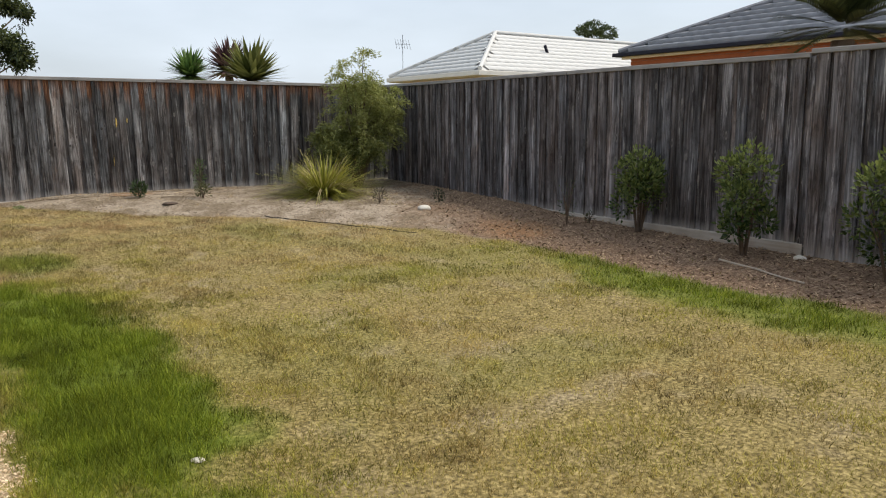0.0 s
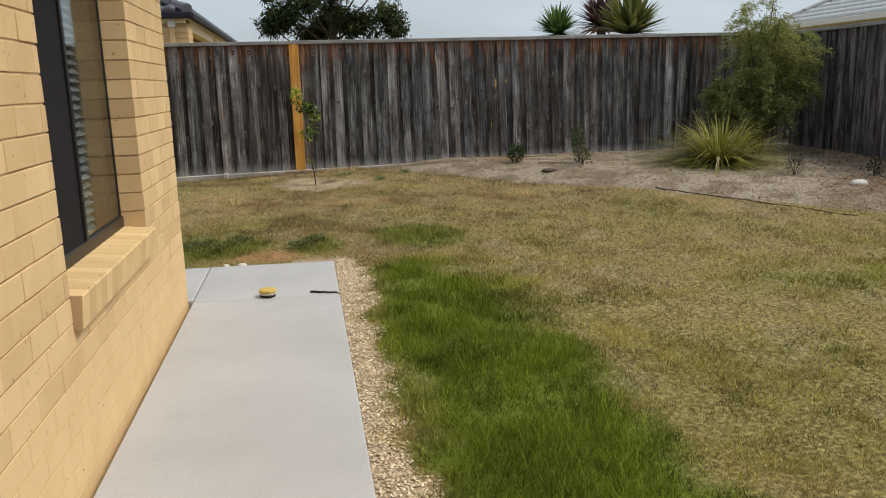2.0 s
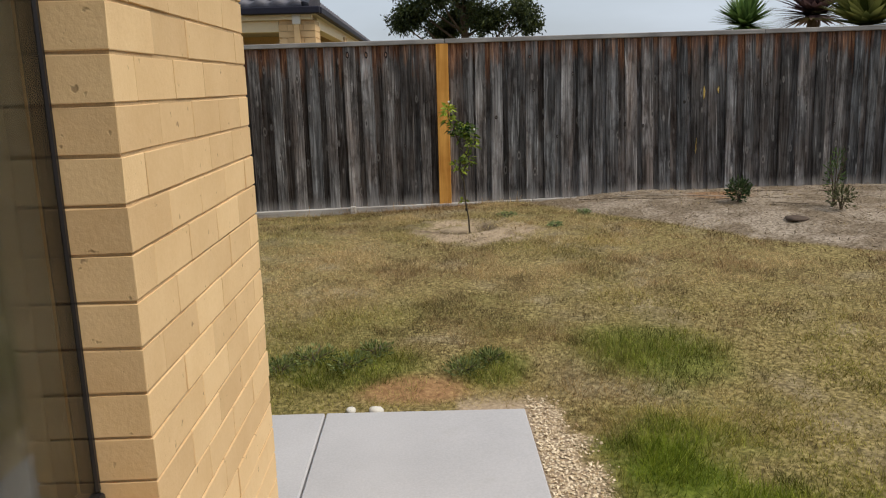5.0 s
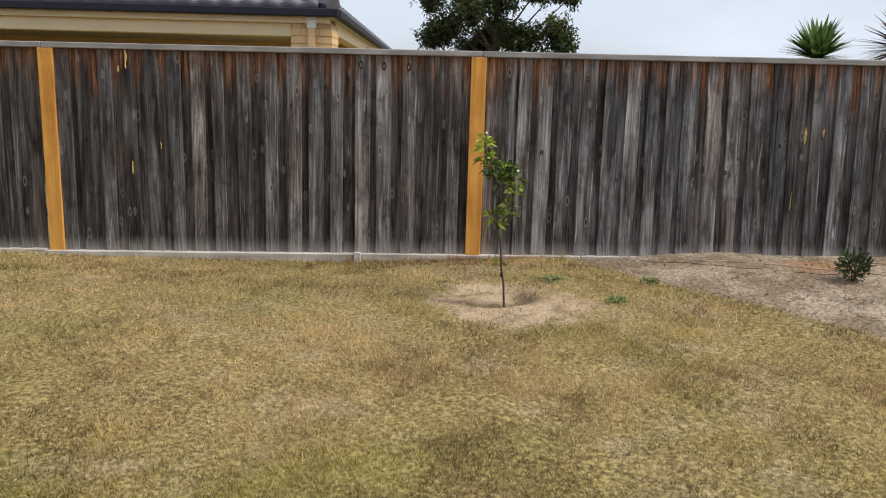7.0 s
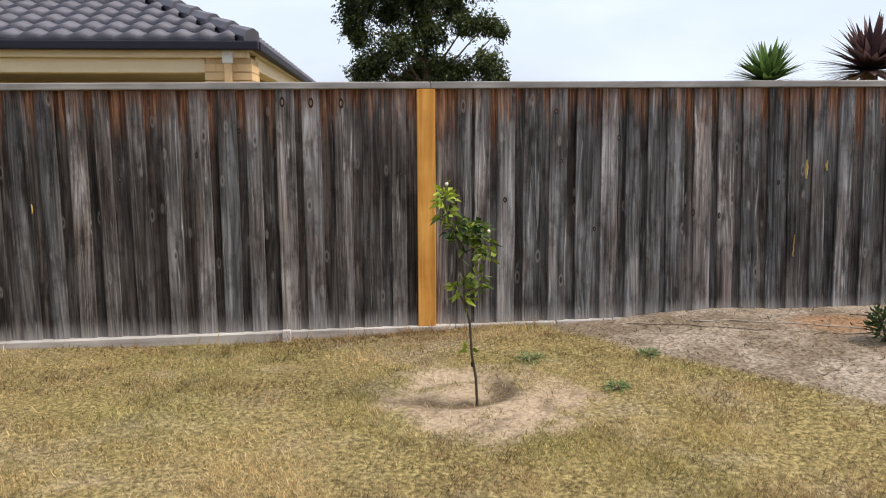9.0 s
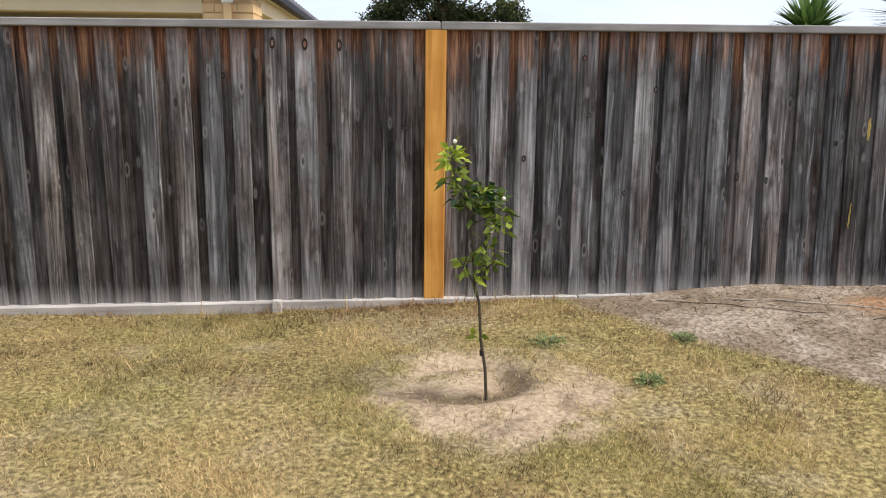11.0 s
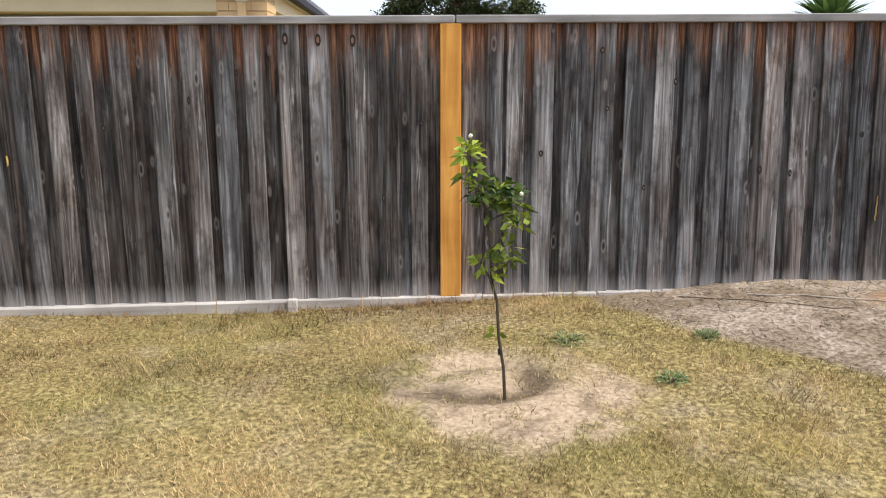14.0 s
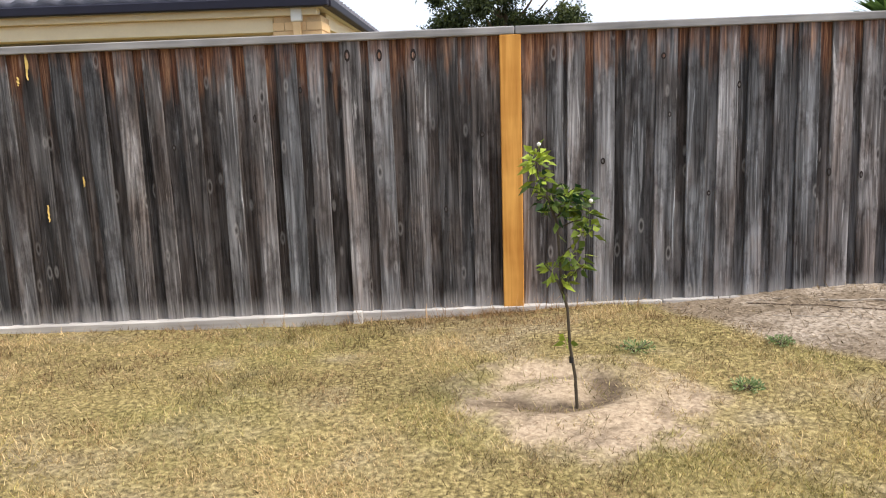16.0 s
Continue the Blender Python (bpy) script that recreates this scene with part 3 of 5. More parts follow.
def build_back_fence():
    f = tagged(new("fence_back"), "tall weathered grey lapped paling fence with a flat timber capping", "fence", kind="structure")
    # two posts replaced with new timber; the rest are grey and hidden behind the palings
    for x in (-6.9, -3.52, -0.166):
        bm = boxm(x - 0.059, x + 0.059, FENCE_Y - 0.054, FENCE_Y - 0.001, foot_z(x) + 0.0, cap_z(x) - 0.046, bevel=0.004)
        part("post", bm, M_POST, f, "new orange treated pine post")
    for x in (2.95, 6.3):
        part("post", boxm(x - 0.05, x + 0.05, FENCE_Y + 0.045, FENCE_Y + 0.12, 0.1, cap_z(x) - 0.05, bevel=0.004), M_PALING, f)
    for z in (0.45, 1.05, 1.6):
        part("rail", boxm(-9.5, FENCE_X + 0.05, FENCE_Y + 0.002, FENCE_Y + 0.042, z - 0.035, z + 0.035, bevel=0.004), M_PLINTH, f)
    cuts = [-9.5, -6.4, -3.55, -0.14, 2.95, FENCE_X + 0.06]
    for a, b in zip(cuts, cuts[1:]):
        m = (a + b) / 2
        bm = bmesh.new()
        box(bm, a - m + 0.002, b - m - 0.002, -0.055, 0.075, -0.046, -0.002, bevel=0.005)
        ob = part("capping", bm, M_CAP, f, "flat grey weathered capping board")
        ob.location, ob.rotation_euler = (m, FENCE_Y, cap_z(m)), (0, -math.atan(0.005), 0)
    cuts = [-9.5, -6.5, -3.6, -1.1, 0.7, 3.1, FENCE_X]
    for a, b in zip(cuts, cuts[1:]):
        m = (a + b) / 2
        dy = 0.02 if b <= -1.0 else 0.0
        bm = bmesh.new()
        box(bm, a - m + 0.003, b - m - 0.003, -0.058 - dy, -0.004, -0.17, 0.0, bevel=0.006)
        ob = part("plinth", bm, M_PLINTH, f, "bleached timber plinth board")
        ob.location, ob.rotation_euler = (m, FENCE_Y, foot_z(m) + 0.02), (0, -math.atan(0.018), 0)

    def place(p, depth, z):
        return pose(p, FENCE_Y - depth, z)

    def height(p):
        return foot_z(p), cap_z(p) - 0.044 - foot_z(p)

    palings(f, front_line(-9.4, FENCE_X + 0.06, 0.178, KNOWN, 3), place, height, FRONT, BACK, 11, gaps=((-6.97, -6.83), (-3.6, -3.44)), tilt=lambda p: -1.9 * float(smooth(0.5, 2.4, p) * smooth(5.0, 3.0, p)))
    # split, unweathered scars on the boards
    for x, z, w, h in ((2.39, 1.235, 0.026, 0.13), (2.53, 1.26, 0.02, 0.07), (-2.9, 1.69, 0.022, 0.17), (-2.96, 1.6, 0.016, 0.05), (-2.88, 0.84, 0.012, 0.1), (2.33, 0.72, 0.01, 0.15), (-2.65, 1.02, 0.008, 0.06)):
        bm = bmesh.new()
        r = random.Random(int(x * 50))
        n = 7
        left, right, ridge = [], [], []
        for i in range(n + 1):
            t = i / n
            ww = w * 0.5 * math.sin(math.pi * min(max(t, 0.06), 0.94)) * r.uniform(0.6, 1.2)
            off, zz = r.uniform(-0.003, 0.003), z - h / 2 + h * t
            left.append(bm.verts.new((x - ww + off, FENCE_Y - 0.036, zz)))
            ridge.append(bm.verts.new((x + off, FENCE_Y - 0.05, zz)))
            right.append(bm.verts.new((x + ww + off, FENCE_Y - 0.036, zz)))
        for i in range(n):
            bm.faces.new((left[i], ridge[i], ridge[i + 1], left[i + 1]))
            bm.faces.new((ridge[i], right[i], right[i + 1], ridge[i + 1]))
            bm.faces.new((right[i], left[i], left[i + 1], right[i + 1]))
        bm.faces.new((left[0], right[0], ridge[0]))
        bm.faces.new((left[n], ridge[n], right[n]))
        bmesh.ops.recalc_face_normals(bm, faces=bm.faces[:])
        part("split", bm, M_SCAR, f, "yellow split of bare wood")
    knots = [(-1.075, 1.68), (-0.895, 1.675), (-0.705, 1.672), (0.72, 1.3), (0.68, 1.62), (-0.33, 1.22), (1.62, 0.95), (1.8, 0.93), (-1.62, 1.35), (2.2, 1.15), (1.1, 1.45), (0.35, 1.05), (-1.35, 1.5), (-2.1, 1.2), (3.0, 1.3), (3.7, 0.9), (-0.55, 0.8), (0.95, 0.85)]
    for i, (x, z) in enumerate(knots):
        r = random.Random(700 + i)
        w, h = (0.016, 0.034) if i < 3 else (r.uniform(0.009, 0.015), r.uniform(0.014, 0.026))
        for k, mat in ((1.0, M_KNOT), (0.5, M_PALING)):
            bm = bmesh.new()
            bmesh.ops.create_circle(bm, cap_ends=True, segments=12, radius=1, matrix=Matrix.Translation((x, FENCE_Y - 0.0405 - 0.001 * (k < 1), z)) @ Matrix.Rotation(radians(90), 4, "X") @ Matrix.Diagonal((w * k, h * k, 1, 1)))
            bmesh.ops.solidify(bm, geom=bm.faces[:], thickness=0.003)
            bmesh.ops.recalc_face_normals(bm, faces=bm.faces[:])
            part("knot", bm, mat, f, "dark oval knot" if k == 1 else "")
    part("peg", boxm(-1.115, -1.06, FENCE_Y - 0.1, FENCE_Y - 0.06, 0.05, 0.215, bevel=0.004), M_PLINTH, f, "short bleached stake")


def build_side_fence():
    f = tagged(new("fence_side"), "long dark weathered paling fence with a timber sleeper at its foot", "fence", kind="structure")

    def top(y):
        return 1.84 if y > 5.36 else 1.87

    for a, b in ((5.36, 8.4), (8.4, FENCE_Y - 0.06), (-6.5, -2.8), (-2.8, 1.3), (1.3, 5.355)):
        t = top((a + b) / 2)
        part("capping", boxm(FENCE_X - 0.055, FENCE_X + 0.075, a + 0.002, b - 0.002, t - 0.046, t - 0.002, bevel=0.005), M_CAP_Y, f, "flat grey weathered capping board")
    for z in (0.45, 1.05, 1.6):
        part("rail", boxm(FENCE_X + 0.002, FENCE_X + 0.042, -6.5, FENCE_Y, z - 0.035, z + 0.035, bevel=0.004), M_PLINTH_Y, f)
    for a, b in ((5.3, 7.6), (7.603, 10.0), (10.003, FENCE_Y - 0.06)):
        part("sleeper", boxm(FENCE_X - 0.075, FENCE_X - 0.006, a, b, -0.05, 0.165, bevel=0.007), M_PLINTH_Y, f, "bleached timber sleeper")
    part("cover_strip", boxm(FENCE_X - 0.06, FENCE_X - 0.038, 5.3, 5.355, 0.06, 1.8, bevel=0.003), M_PALING_SIDE, f)

    def place(p, depth, z):
        return pose(FENCE_X - depth, -p, z, 0, 0, -90)

    def height(p):
        lo = 0.12 if -p > 5.3 else 0.05
        return lo, top(-p) - 0.044 - lo

    palings(f, front_line(-FENCE_Y + 0.03, 6.4, 0.176, [], 5), place, height, SIDE_FRONT, SIDE_BACK, 12)


build_back_fence()
build_side_fence()

# ---- the brick house beside the path ----
WIN_Y0, WIN_Y1, WIN_Z0, WIN_Z1 = 5.12, 6.32, 0.645, 2.3
COURSE, BRICK_L = 0.0823, 0.207
HOUSE_TOP, HOUSE_BACK, HOUSE_Y0 = 2.55, -8.5, -6.5


def build_house():
    h = thing("house", "buff brick single-storey house with dark window frames", "house", (WALL_X, CORNER_Y, 0))
    h.location = (0, 0, 0)
    core = WALL_X - 0.0035
    t, w0, w1 = 0.25, WIN_Y0 - 0.005, WIN_Y1 + 0.005
    part("wall", boxm(core - t, core, HOUSE_Y0, w0, -0.2, HOUSE_TOP), M_MORTAR, h, "buff brick wall with raked joints")
    part("wall", boxm(core - t, core, w1, CORNER_Y - 0.006, -0.2, HOUSE_TOP), M_MORTAR, h)
    part("wall", boxm(core - t, core, w0, w1, -0.2, WIN_Z0 - 0.13), M_MORTAR, h)
    part("lintel", boxm(core - t, core, w0, w1, WIN_Z1, HOUSE_TOP), M_MORTAR, h)
    part("wall", boxm(HOUSE_BACK, core - t - 0.002, CORNER_Y - 0.25, CORNER_Y - 0.006, -0.2, HOUSE_TOP), M_MORTAR, h)
    part("wall", boxm(HOUSE_BACK, core - t - 0.002, HOUSE_Y0, HOUSE_Y0 + 0.25, -0.2, HOUSE_TOP), M_MORTAR, h)
    part("wall", boxm(HOUSE_BACK, HOUSE_BACK + 0.25, HOUSE_Y0 + 0.252, CORNER_Y - 0.252, -0.2, HOUSE_TOP), M_MORTAR, h)
    # room behind the window
    bm = bmesh.new()
    box(bm, -4.2, core - t - 0.004, 3.6, 3.7, 0.0, HOUSE_TOP)
    box(bm, -4.2, core - t - 0.004, 6.8, 6.9, 0.0, HOUSE_TOP)
    box(bm, -4.3, -4.2, 3.6, 6.9, 0.0, HOUSE_TOP)
    part("room_wall", bm, M_ROOM, h)
    part("room_floor", boxm(-4.2, core - t - 0.004, 3.7, 6.8, 0.02, 0.1), M_CURTAIN, h)
    # eaves
    part("soffit", boxm(HOUSE_BACK - 0.45, WALL_X + 0.42, HOUSE_Y0 - 0.45, CORNER_Y + 0.42, HOUSE_TOP, HOUSE_TOP + 0.02), M_SOFFIT, h)
    bm = bmesh.new()
    x0, x1, y0, y1 = HOUSE_BACK - 0.45, WALL_X + 0.42, HOUSE_Y0 - 0.45, CORNER_Y + 0.42
    box(bm, x1, x1 + 0.1, y0, y1 + 0.1, HOUSE_TOP + 0.01, HOUSE_TOP + 0.13, bevel=0.01)
    box(bm, x0 - 0.1, x1 - 0.002, y1, y1 + 0.1, HOUSE_TOP + 0.01, HOUSE_TOP + 0.13, bevel=0.01)
    box(bm, x0 - 0.1, x0, y0, y1 - 0.002, HOUSE_TOP + 0.01, HOUSE_TOP + 0.13, bevel=0.01)
    box(bm, x0, x1 - 0.002, y0 - 0.1, y0 - 0.002, HOUSE_TOP + 0.01, HOUSE_TOP + 0.13, bevel=0.01)
    part("gutter", bm, M_GUTTER, h)
    return h


def build_window(h):
    w = tagged(new("window"), "", "")
    w.parent = h
    w.name = "window"
    xg = WALL_X - 0.105
    bm = bmesh.new()
    f = 0.045
    box(bm, xg - 0.04, xg + 0.012, WIN_Y0 + 0.003, WIN_Y1 - 0.003, WIN_Z0 - 0.02, WIN_Z0 + f, bevel=0.004)
    box(bm, xg - 0.04, xg + 0.02, WIN_Y0 + 0.003, WIN_Y1 - 0.003, WIN_Z1 - f, WIN_Z1 - 0.002, bevel=0.004)
    box(bm, xg - 0.04, xg + 0.02, WIN_Y0 + 0.003, WIN_Y0 + f, WIN_Z0 + f, WIN_Z1 - f, bevel=0.004)
    box(bm, xg - 0.03, xg + 0.003, WIN_Y1 - 0.013, WIN_Y1 + 0.003, WIN_Z0 + f, WIN_Z1 - f, bevel=0.004)
    part("window_frame", bm, M_FRAME, w, "dark bronze aluminium frame")
    mull = 5.73
    bm = bmesh.new()
    box(bm, xg - 0.01, xg + 0.016, mull - 0.028, mull - 0.002, WIN_Z0 + f, WIN_Z1 - f, bevel=0.003)
    box(bm, xg - 0.025, xg + 0.006, mull + 0.0, mull + 0.012, WIN_Z0 + f, WIN_Z1 - f, bevel=0.003)
    part("mullion", bm, M_FRAME, w)
    part("fly_screen", boxm(xg + 0.003, xg + 0.006, WIN_Y0 + f, mull - 0.028, WIN_Z0 + f, WIN_Z1 - f), M_SCREEN, w, "dark fly screen mesh")
    pane = part("pane", boxm(xg - 0.006, xg - 0.001, mull + 0.012, WIN_Y1 - 0.013, WIN_Z0 + f, WIN_Z1 - f), M_GLASS, w, "clear reflective glass pane")
    pane.visible_shadow = False
    pane = part("pane", boxm(xg - 0.022, xg - 0.016, WIN_Y0 + f, mull - 0.03, WIN_Z0 + f, WIN_Z1 - f), M_GLASS, w)
    pane.visible_shadow = False
    # blind and curtain
    z = WIN_Z0 + 0.06
    slat = boxm(-0.017, 0.017, 0, 0.27, -0.001, 0.001)
    first = part("blind_slat", slat, M_BLIND, w, "grey venetian blind slat")
    first.matrix_basis = pose(xg - 0.04, mull + 0.02, z, 0, 52, 0)
    while z < WIN_Z1 - 0.08:
        z += 0.034
        ob = new("blind_slat", first.data)
        ob.parent = w
        ob.matrix_basis = pose(xg - 0.04, mull + 0.02, z, 0, 52, 0)
    bm = bmesh.new()
    cols = []
    for i in range(25):
        yy = 6.0 + 0.31 * i / 24
        xx = xg - 0.05 + 0.016 * math.sin(i * 1.1)
        cols.append((bm.verts.new((xx, yy, WIN_Z0 - 0.3)), bm.verts.new((xx, yy, WIN_Z1))))
    for a, b in zip(cols, cols[1:]):
        bm.faces.new((a[0], b[0], b[1], a[1]))
    bmesh.ops.solidify(bm, geom=bm.faces[:], thickness=0.003)
    part("curtain", bm, M_CURTAIN, w, "gathered beige curtain", smooth=True)
    # sloping brick-on-edge sill
    n = 16
    pitch = (WIN_Y1 - WIN_Y0) / n
    me = None
    for i in range(n):
        y = WIN_Y0 + pitch * (i + 0.5)
        if me is None:
            bm = boxm(-0.2, 0.0, -pitch / 2 + 0.0025, pitch / 2 - 0.0025, -0.112, 0.0, bevel=0.005)
            ob = part("sill_brick", bm, M_SILL, w, "buff sill brick laid on edge")
            me = ob.data
        else:
            ob = new("sill_brick", me)
            ob.parent = w
        ob.matrix_basis = pose(WALL_X + 0.04, y, 0.63, 0, 5, 0)
    bm = boxm(-0.195, -0.004, WIN_Y0 + 0.002, WIN_Y1 - 0.002, -0.108, -0.004)
    ob = part("sill_mortar", bm, M_MORTAR, w)
    ob.matrix_basis = pose(WALL_X + 0.04, 0, 0.63, 0, 5, 0)


HOUSE = build_house()
build_window(HOUSE)


# ---- roofs ----
def tile_arrays(w, l, amp=0.045, lip=0.034, n=8):
    """One roof tile: u across, v up the slope, height above the slope."""
    us = np.linspace(0, w, n + 1)
    hs = amp * 0.5 * (1 + np.cos(2 * np.pi * us / w + 2.2))
    v = []
    for vv, base in ((0, lip), (l * 1.06, 0.002)):
        v += [(u, vv, base + hh) for u, hh in zip(us, hs)]
    v += [(u, 0.0, hh * 0.4 - 0.004) for u, hh in zip(us, hs)]
    m = n + 1
    f = [(i, i + 1, m + i + 1, m + i) for i in range(n)] + [(2 * m + i, 2 * m + i + 1, i + 1, i) for i in range(n)]
    return np.array(v, float), np.array(f)


def hip_roof(parent, x0, x1, y0, y1, z, pitch, mat, tw=0.3, tl=0.32, singles=None, amp=0.045, lip=0.034):
    """A hipped roof of tiles on the eaves rectangle. singles(face, u, row): tiles that are objects of their own."""
    tp = math.tan(radians(pitch))
    w, d = x1 - x0, y1 - y0
    run = min(w, d) / 2
    faces = {"south": (Vector((x0, y0, z)), Vector((1, 0, 0)), Vector((0, 1, 0)), w), "east": (Vector((x1, y0, z)), Vector((0, 1, 0)), Vector((-1, 0, 0)), d),
             "north": (Vector((x1, y1, z)), Vector((-1, 0, 0)), Vector((0, -1, 0)), w), "west": (Vector((x0, y1, z)), Vector((0, -1, 0)), Vector((1, 0, 0)), d)}
    bm = bmesh.new()
    tv, tf = tile_arrays(tw, tl, amp, lip)
    one = None
    for key, (o, u, inn, length) in faces.items():
        up = (inn + Vector((0, 0, tp))).normalized()
        nrm = u.cross(up).normalized()
        top = o + inn * run + Vector((0, 0, run * tp))
        quad = [o, o + u * length, top + u * (length - run), top + u * run]
        vs = [bm.verts.new(q - nrm * 0.03) for q in quad]
        bm.faces.new(vs)
        slope = run / math.cos(math.atan(tp))
        rows = int(slope / tl)
        V, F, cnt = [], [], 0
        for r in range(rows):
            inset = (r + 0.5) * tl * math.cos(math.atan(tp))
            a = inset - tw * 0.3
            k0, k1 = int(math.ceil(a / tw)), int((length - inset + tw * 0.3) / tw)
            for k in range(k0, k1):
                p = o + u * (k * tw) + up * (r * tl)
                if singles and singles(key, p, r):
                    mt = Matrix((u, up, nrm)).transposed().to_4x4()
                    mt.translation = p
                    if one is None:
                        one = from_arrays("roof_tile", tv, tf, mat, parent)
                        ob = one
                    else:
                        ob = new("roof_tile", one.data)
                        ob.parent = parent
                    ob.matrix_basis = mt
                    continue
                V.append(np.array(p) + tv[:, :1] * np.array(u) + tv[:, 1:2] * np.array(up) + tv[:, 2:] * np.array(nrm))
                F.append(tf + cnt)
                cnt += len(tv)
        if V:
            ob = from_arrays("roof_tiles", np.concatenate(V), np.concatenate(F), mat, parent)
            ob["kind"] = "stuff"
    part("roof", bm, mat, parent)
    # ridge and hip capping tiles
    c = [Vector((x0, y0, z)), Vector((x1, y0, z)), Vector((x1, y1, z)), Vector((x0, y1, z))]
    hz = z + run * tp
    if w >= d:
        r0, r1 = Vector((x0 + run, y0 + run, hz)), Vector((x1 - run, y0 + run, hz))
        lines = ((c[0], r0), (c[3], r0), (c[1], r1), (c[2], r1), (r0, r1))
    else:
        r0, r1 = Vector((x0 + run, y0 + run, hz)), Vector((x0 + run, y1 - run, hz))
        lines = ((c[0], r0), (c[1], r0), (c[2], r1), (c[3], r1), (r0, r1))
    for a, b in lines:
        if not singles:
            part("ridge_capping", tube(bmesh.new(), [a + Vector((0, 0, 0.03)), b + Vector((0, 0, 0.03))], [0.06, 0.06], 8), mat, parent)
            continue
        n = max(2, int((b - a).length / 0.38))
        for i in range(n):
            p, q = a.lerp(b, i / n), a.lerp(b, (i + 1.05) / n)
            part("ridge_tile", tube(bmesh.new(), [p + Vector((0, 0, 0.04)), q + Vector((0, 0, 0.02))], [0.11, 0.09], 8), mat, parent)


hip_roof(HOUSE, HOUSE_BACK - 0.5, WALL_X + 0.47, HOUSE_Y0 - 0.5, CORNER_Y + 0.47, HOUSE_TOP + 0.13, 22, M_ROOF_DARK)


def build_tan_house():
    """The house behind the back fence: alfresco corner with a brick column."""
    h = thing("neighbour_house", "buff brick house with charcoal tiled hip roof and navy gutters", "house")
    x1, y0, ze = -1.93, 16.9, 2.49
    xw, yn = -14.0, 30.0
    hip_roof(h, xw, x1, y0, yn, ze + 0.05, 24.5, M_ROOF_DARK, 0.27, 0.29, lambda key, p, r: key == "south" and r < 9 and p.x > -8.0, 0.05, 0.055)
    part("gutter", boxm(xw - 0.08, x1 + 0.08, y0 - 0.1, y0 - 0.002, ze - 0.05, ze + 0.05, bevel=0.012), M_GUTTER, h, "navy steel gutter")
    part("gutter", boxm(x1, x1 + 0.1, y0, yn, ze - 0.05, ze + 0.05, bevel=0.012), M_GUTTER, h)
    part("soffit", boxm(xw, x1 - 0.002, y0 + 0.002, yn, ze - 0.05, ze - 0.035), M_SOFFIT, h)
    part("beam", boxm(xw + 0.3, x1 - 0.06, y0 + 0.02, y0 + 0.2, 2.365, ze - 0.052, bevel=0.006), M_CREAM, h, "cream painted beam")
    part("beam", boxm(xw + 0.3, -2.49, y0 + 0.1, y0 + 0.32, 2.2, 2.363, bevel=0.006), M_CREAM, h)
    part("beam", boxm(x1 - 0.25, x1 - 0.06, y0 + 0.6, yn - 0.3, 2.27, ze - 0.052, bevel=0.006), M_CREAM, h)
    # brick column at the corner, courses proud of the joints
    for cx, cy in ((-2.22, y0 + 0.33), (-2.22, y0 + 4.6), (-7.2, y0 + 0.33)):
        col = part("column", boxm(cx - 0.258, cx + 0.258, cy - 0.252, cy + 0.262, 0.1, 2.363), M_MORTAR, h, "buff brick column")
        z, row = 0.1, 0
        while z < 2.3:
            cuts = (-0.268, -0.03, 0.268) if row % 2 else (-0.268, -0.14, 0.1, 0.268)
            for a, b in zip(cuts, cuts[1:]):
                part("brick", boxm(cx + a + (0.005 if a > -0.2 else 0), cx + b - (0.005 if b < 0.2 else 0), cy - 0.268, cy + 0.27, z, z + 0.084), M_BRICK, col)
            z += 0.096
            row += 1
    part("downpipe_head", boxm(-2.275, -2.155, y0 - 0.002, y0 + 0.06, 2.3, 2.455, bevel=0.008), M_WHITE, h, "cream rainwater head")
    part("downpipe", boxm(-2.26, -2.17, y0 - 0.0, y0 + 0.058, 0.1, 2.298, bevel=0.008), M_BRICK, h, "painted downpipe")
    for q in ((xw + 0.5, x1 - 0.35, y0 + 4.9, y0 + 5.1), (x1 - 0.35, x1 - 0.15, y0 + 5.102, yn - 0.5), (xw + 0.5, xw + 0.7, y0 + 0.4, y0 + 4.898)):
        part("wall", boxm(*q, 0, ze - 0.052), M_BRICK, h, "shaded buff brick wall under the eaves")
    part("floor", boxm(xw + 0.4, x1 - 0.1, y0 + 0.1, y0 + 4.9, -0.1, 0.12), M_CONC, h)


def build_white_house():
    h = thing("white_roofed_house", "distant house with a pale grey tiled hip roof", "house")
    x0, x1, y0, y1 = 12.8, 25.0, 18.35, 23.1
    hip_roof(h, x0, x1, y0, y1, 2.62, 28.5, M_ROOF_WHITE, 0.3, 0.26, amp=0.01, lip=0.012)
    part("gutter", boxm(x0 - 0.1, x1 + 0.1, y0 - 0.1, y0 - 0.002, 2.47, 2.6, bevel=0.01), M_WHITE, h, "off-white gutter")
    part("gutter", boxm(x0 - 0.1, x0 - 0.002, y0, y1, 2.47, 2.6, bevel=0.01), M_WHITE, h)
    part("soffit", boxm(x0, x1, y0, y1, 2.45, 2.47), M_SOFFIT, h)
    part("wall", boxm(x0 + 0.4, x1 - 0.4, y0 + 0.4, y1 - 0.4, -0.1, 2.45), M_BRICK, h)
    part("vent_pipe", tube(bmesh.new(), [(16.35, 19.6, 3.2), (16.2, 19.6, 3.52)], [0.045, 0.045], 10), M_GUTTER, h, "short dark vent pipe")


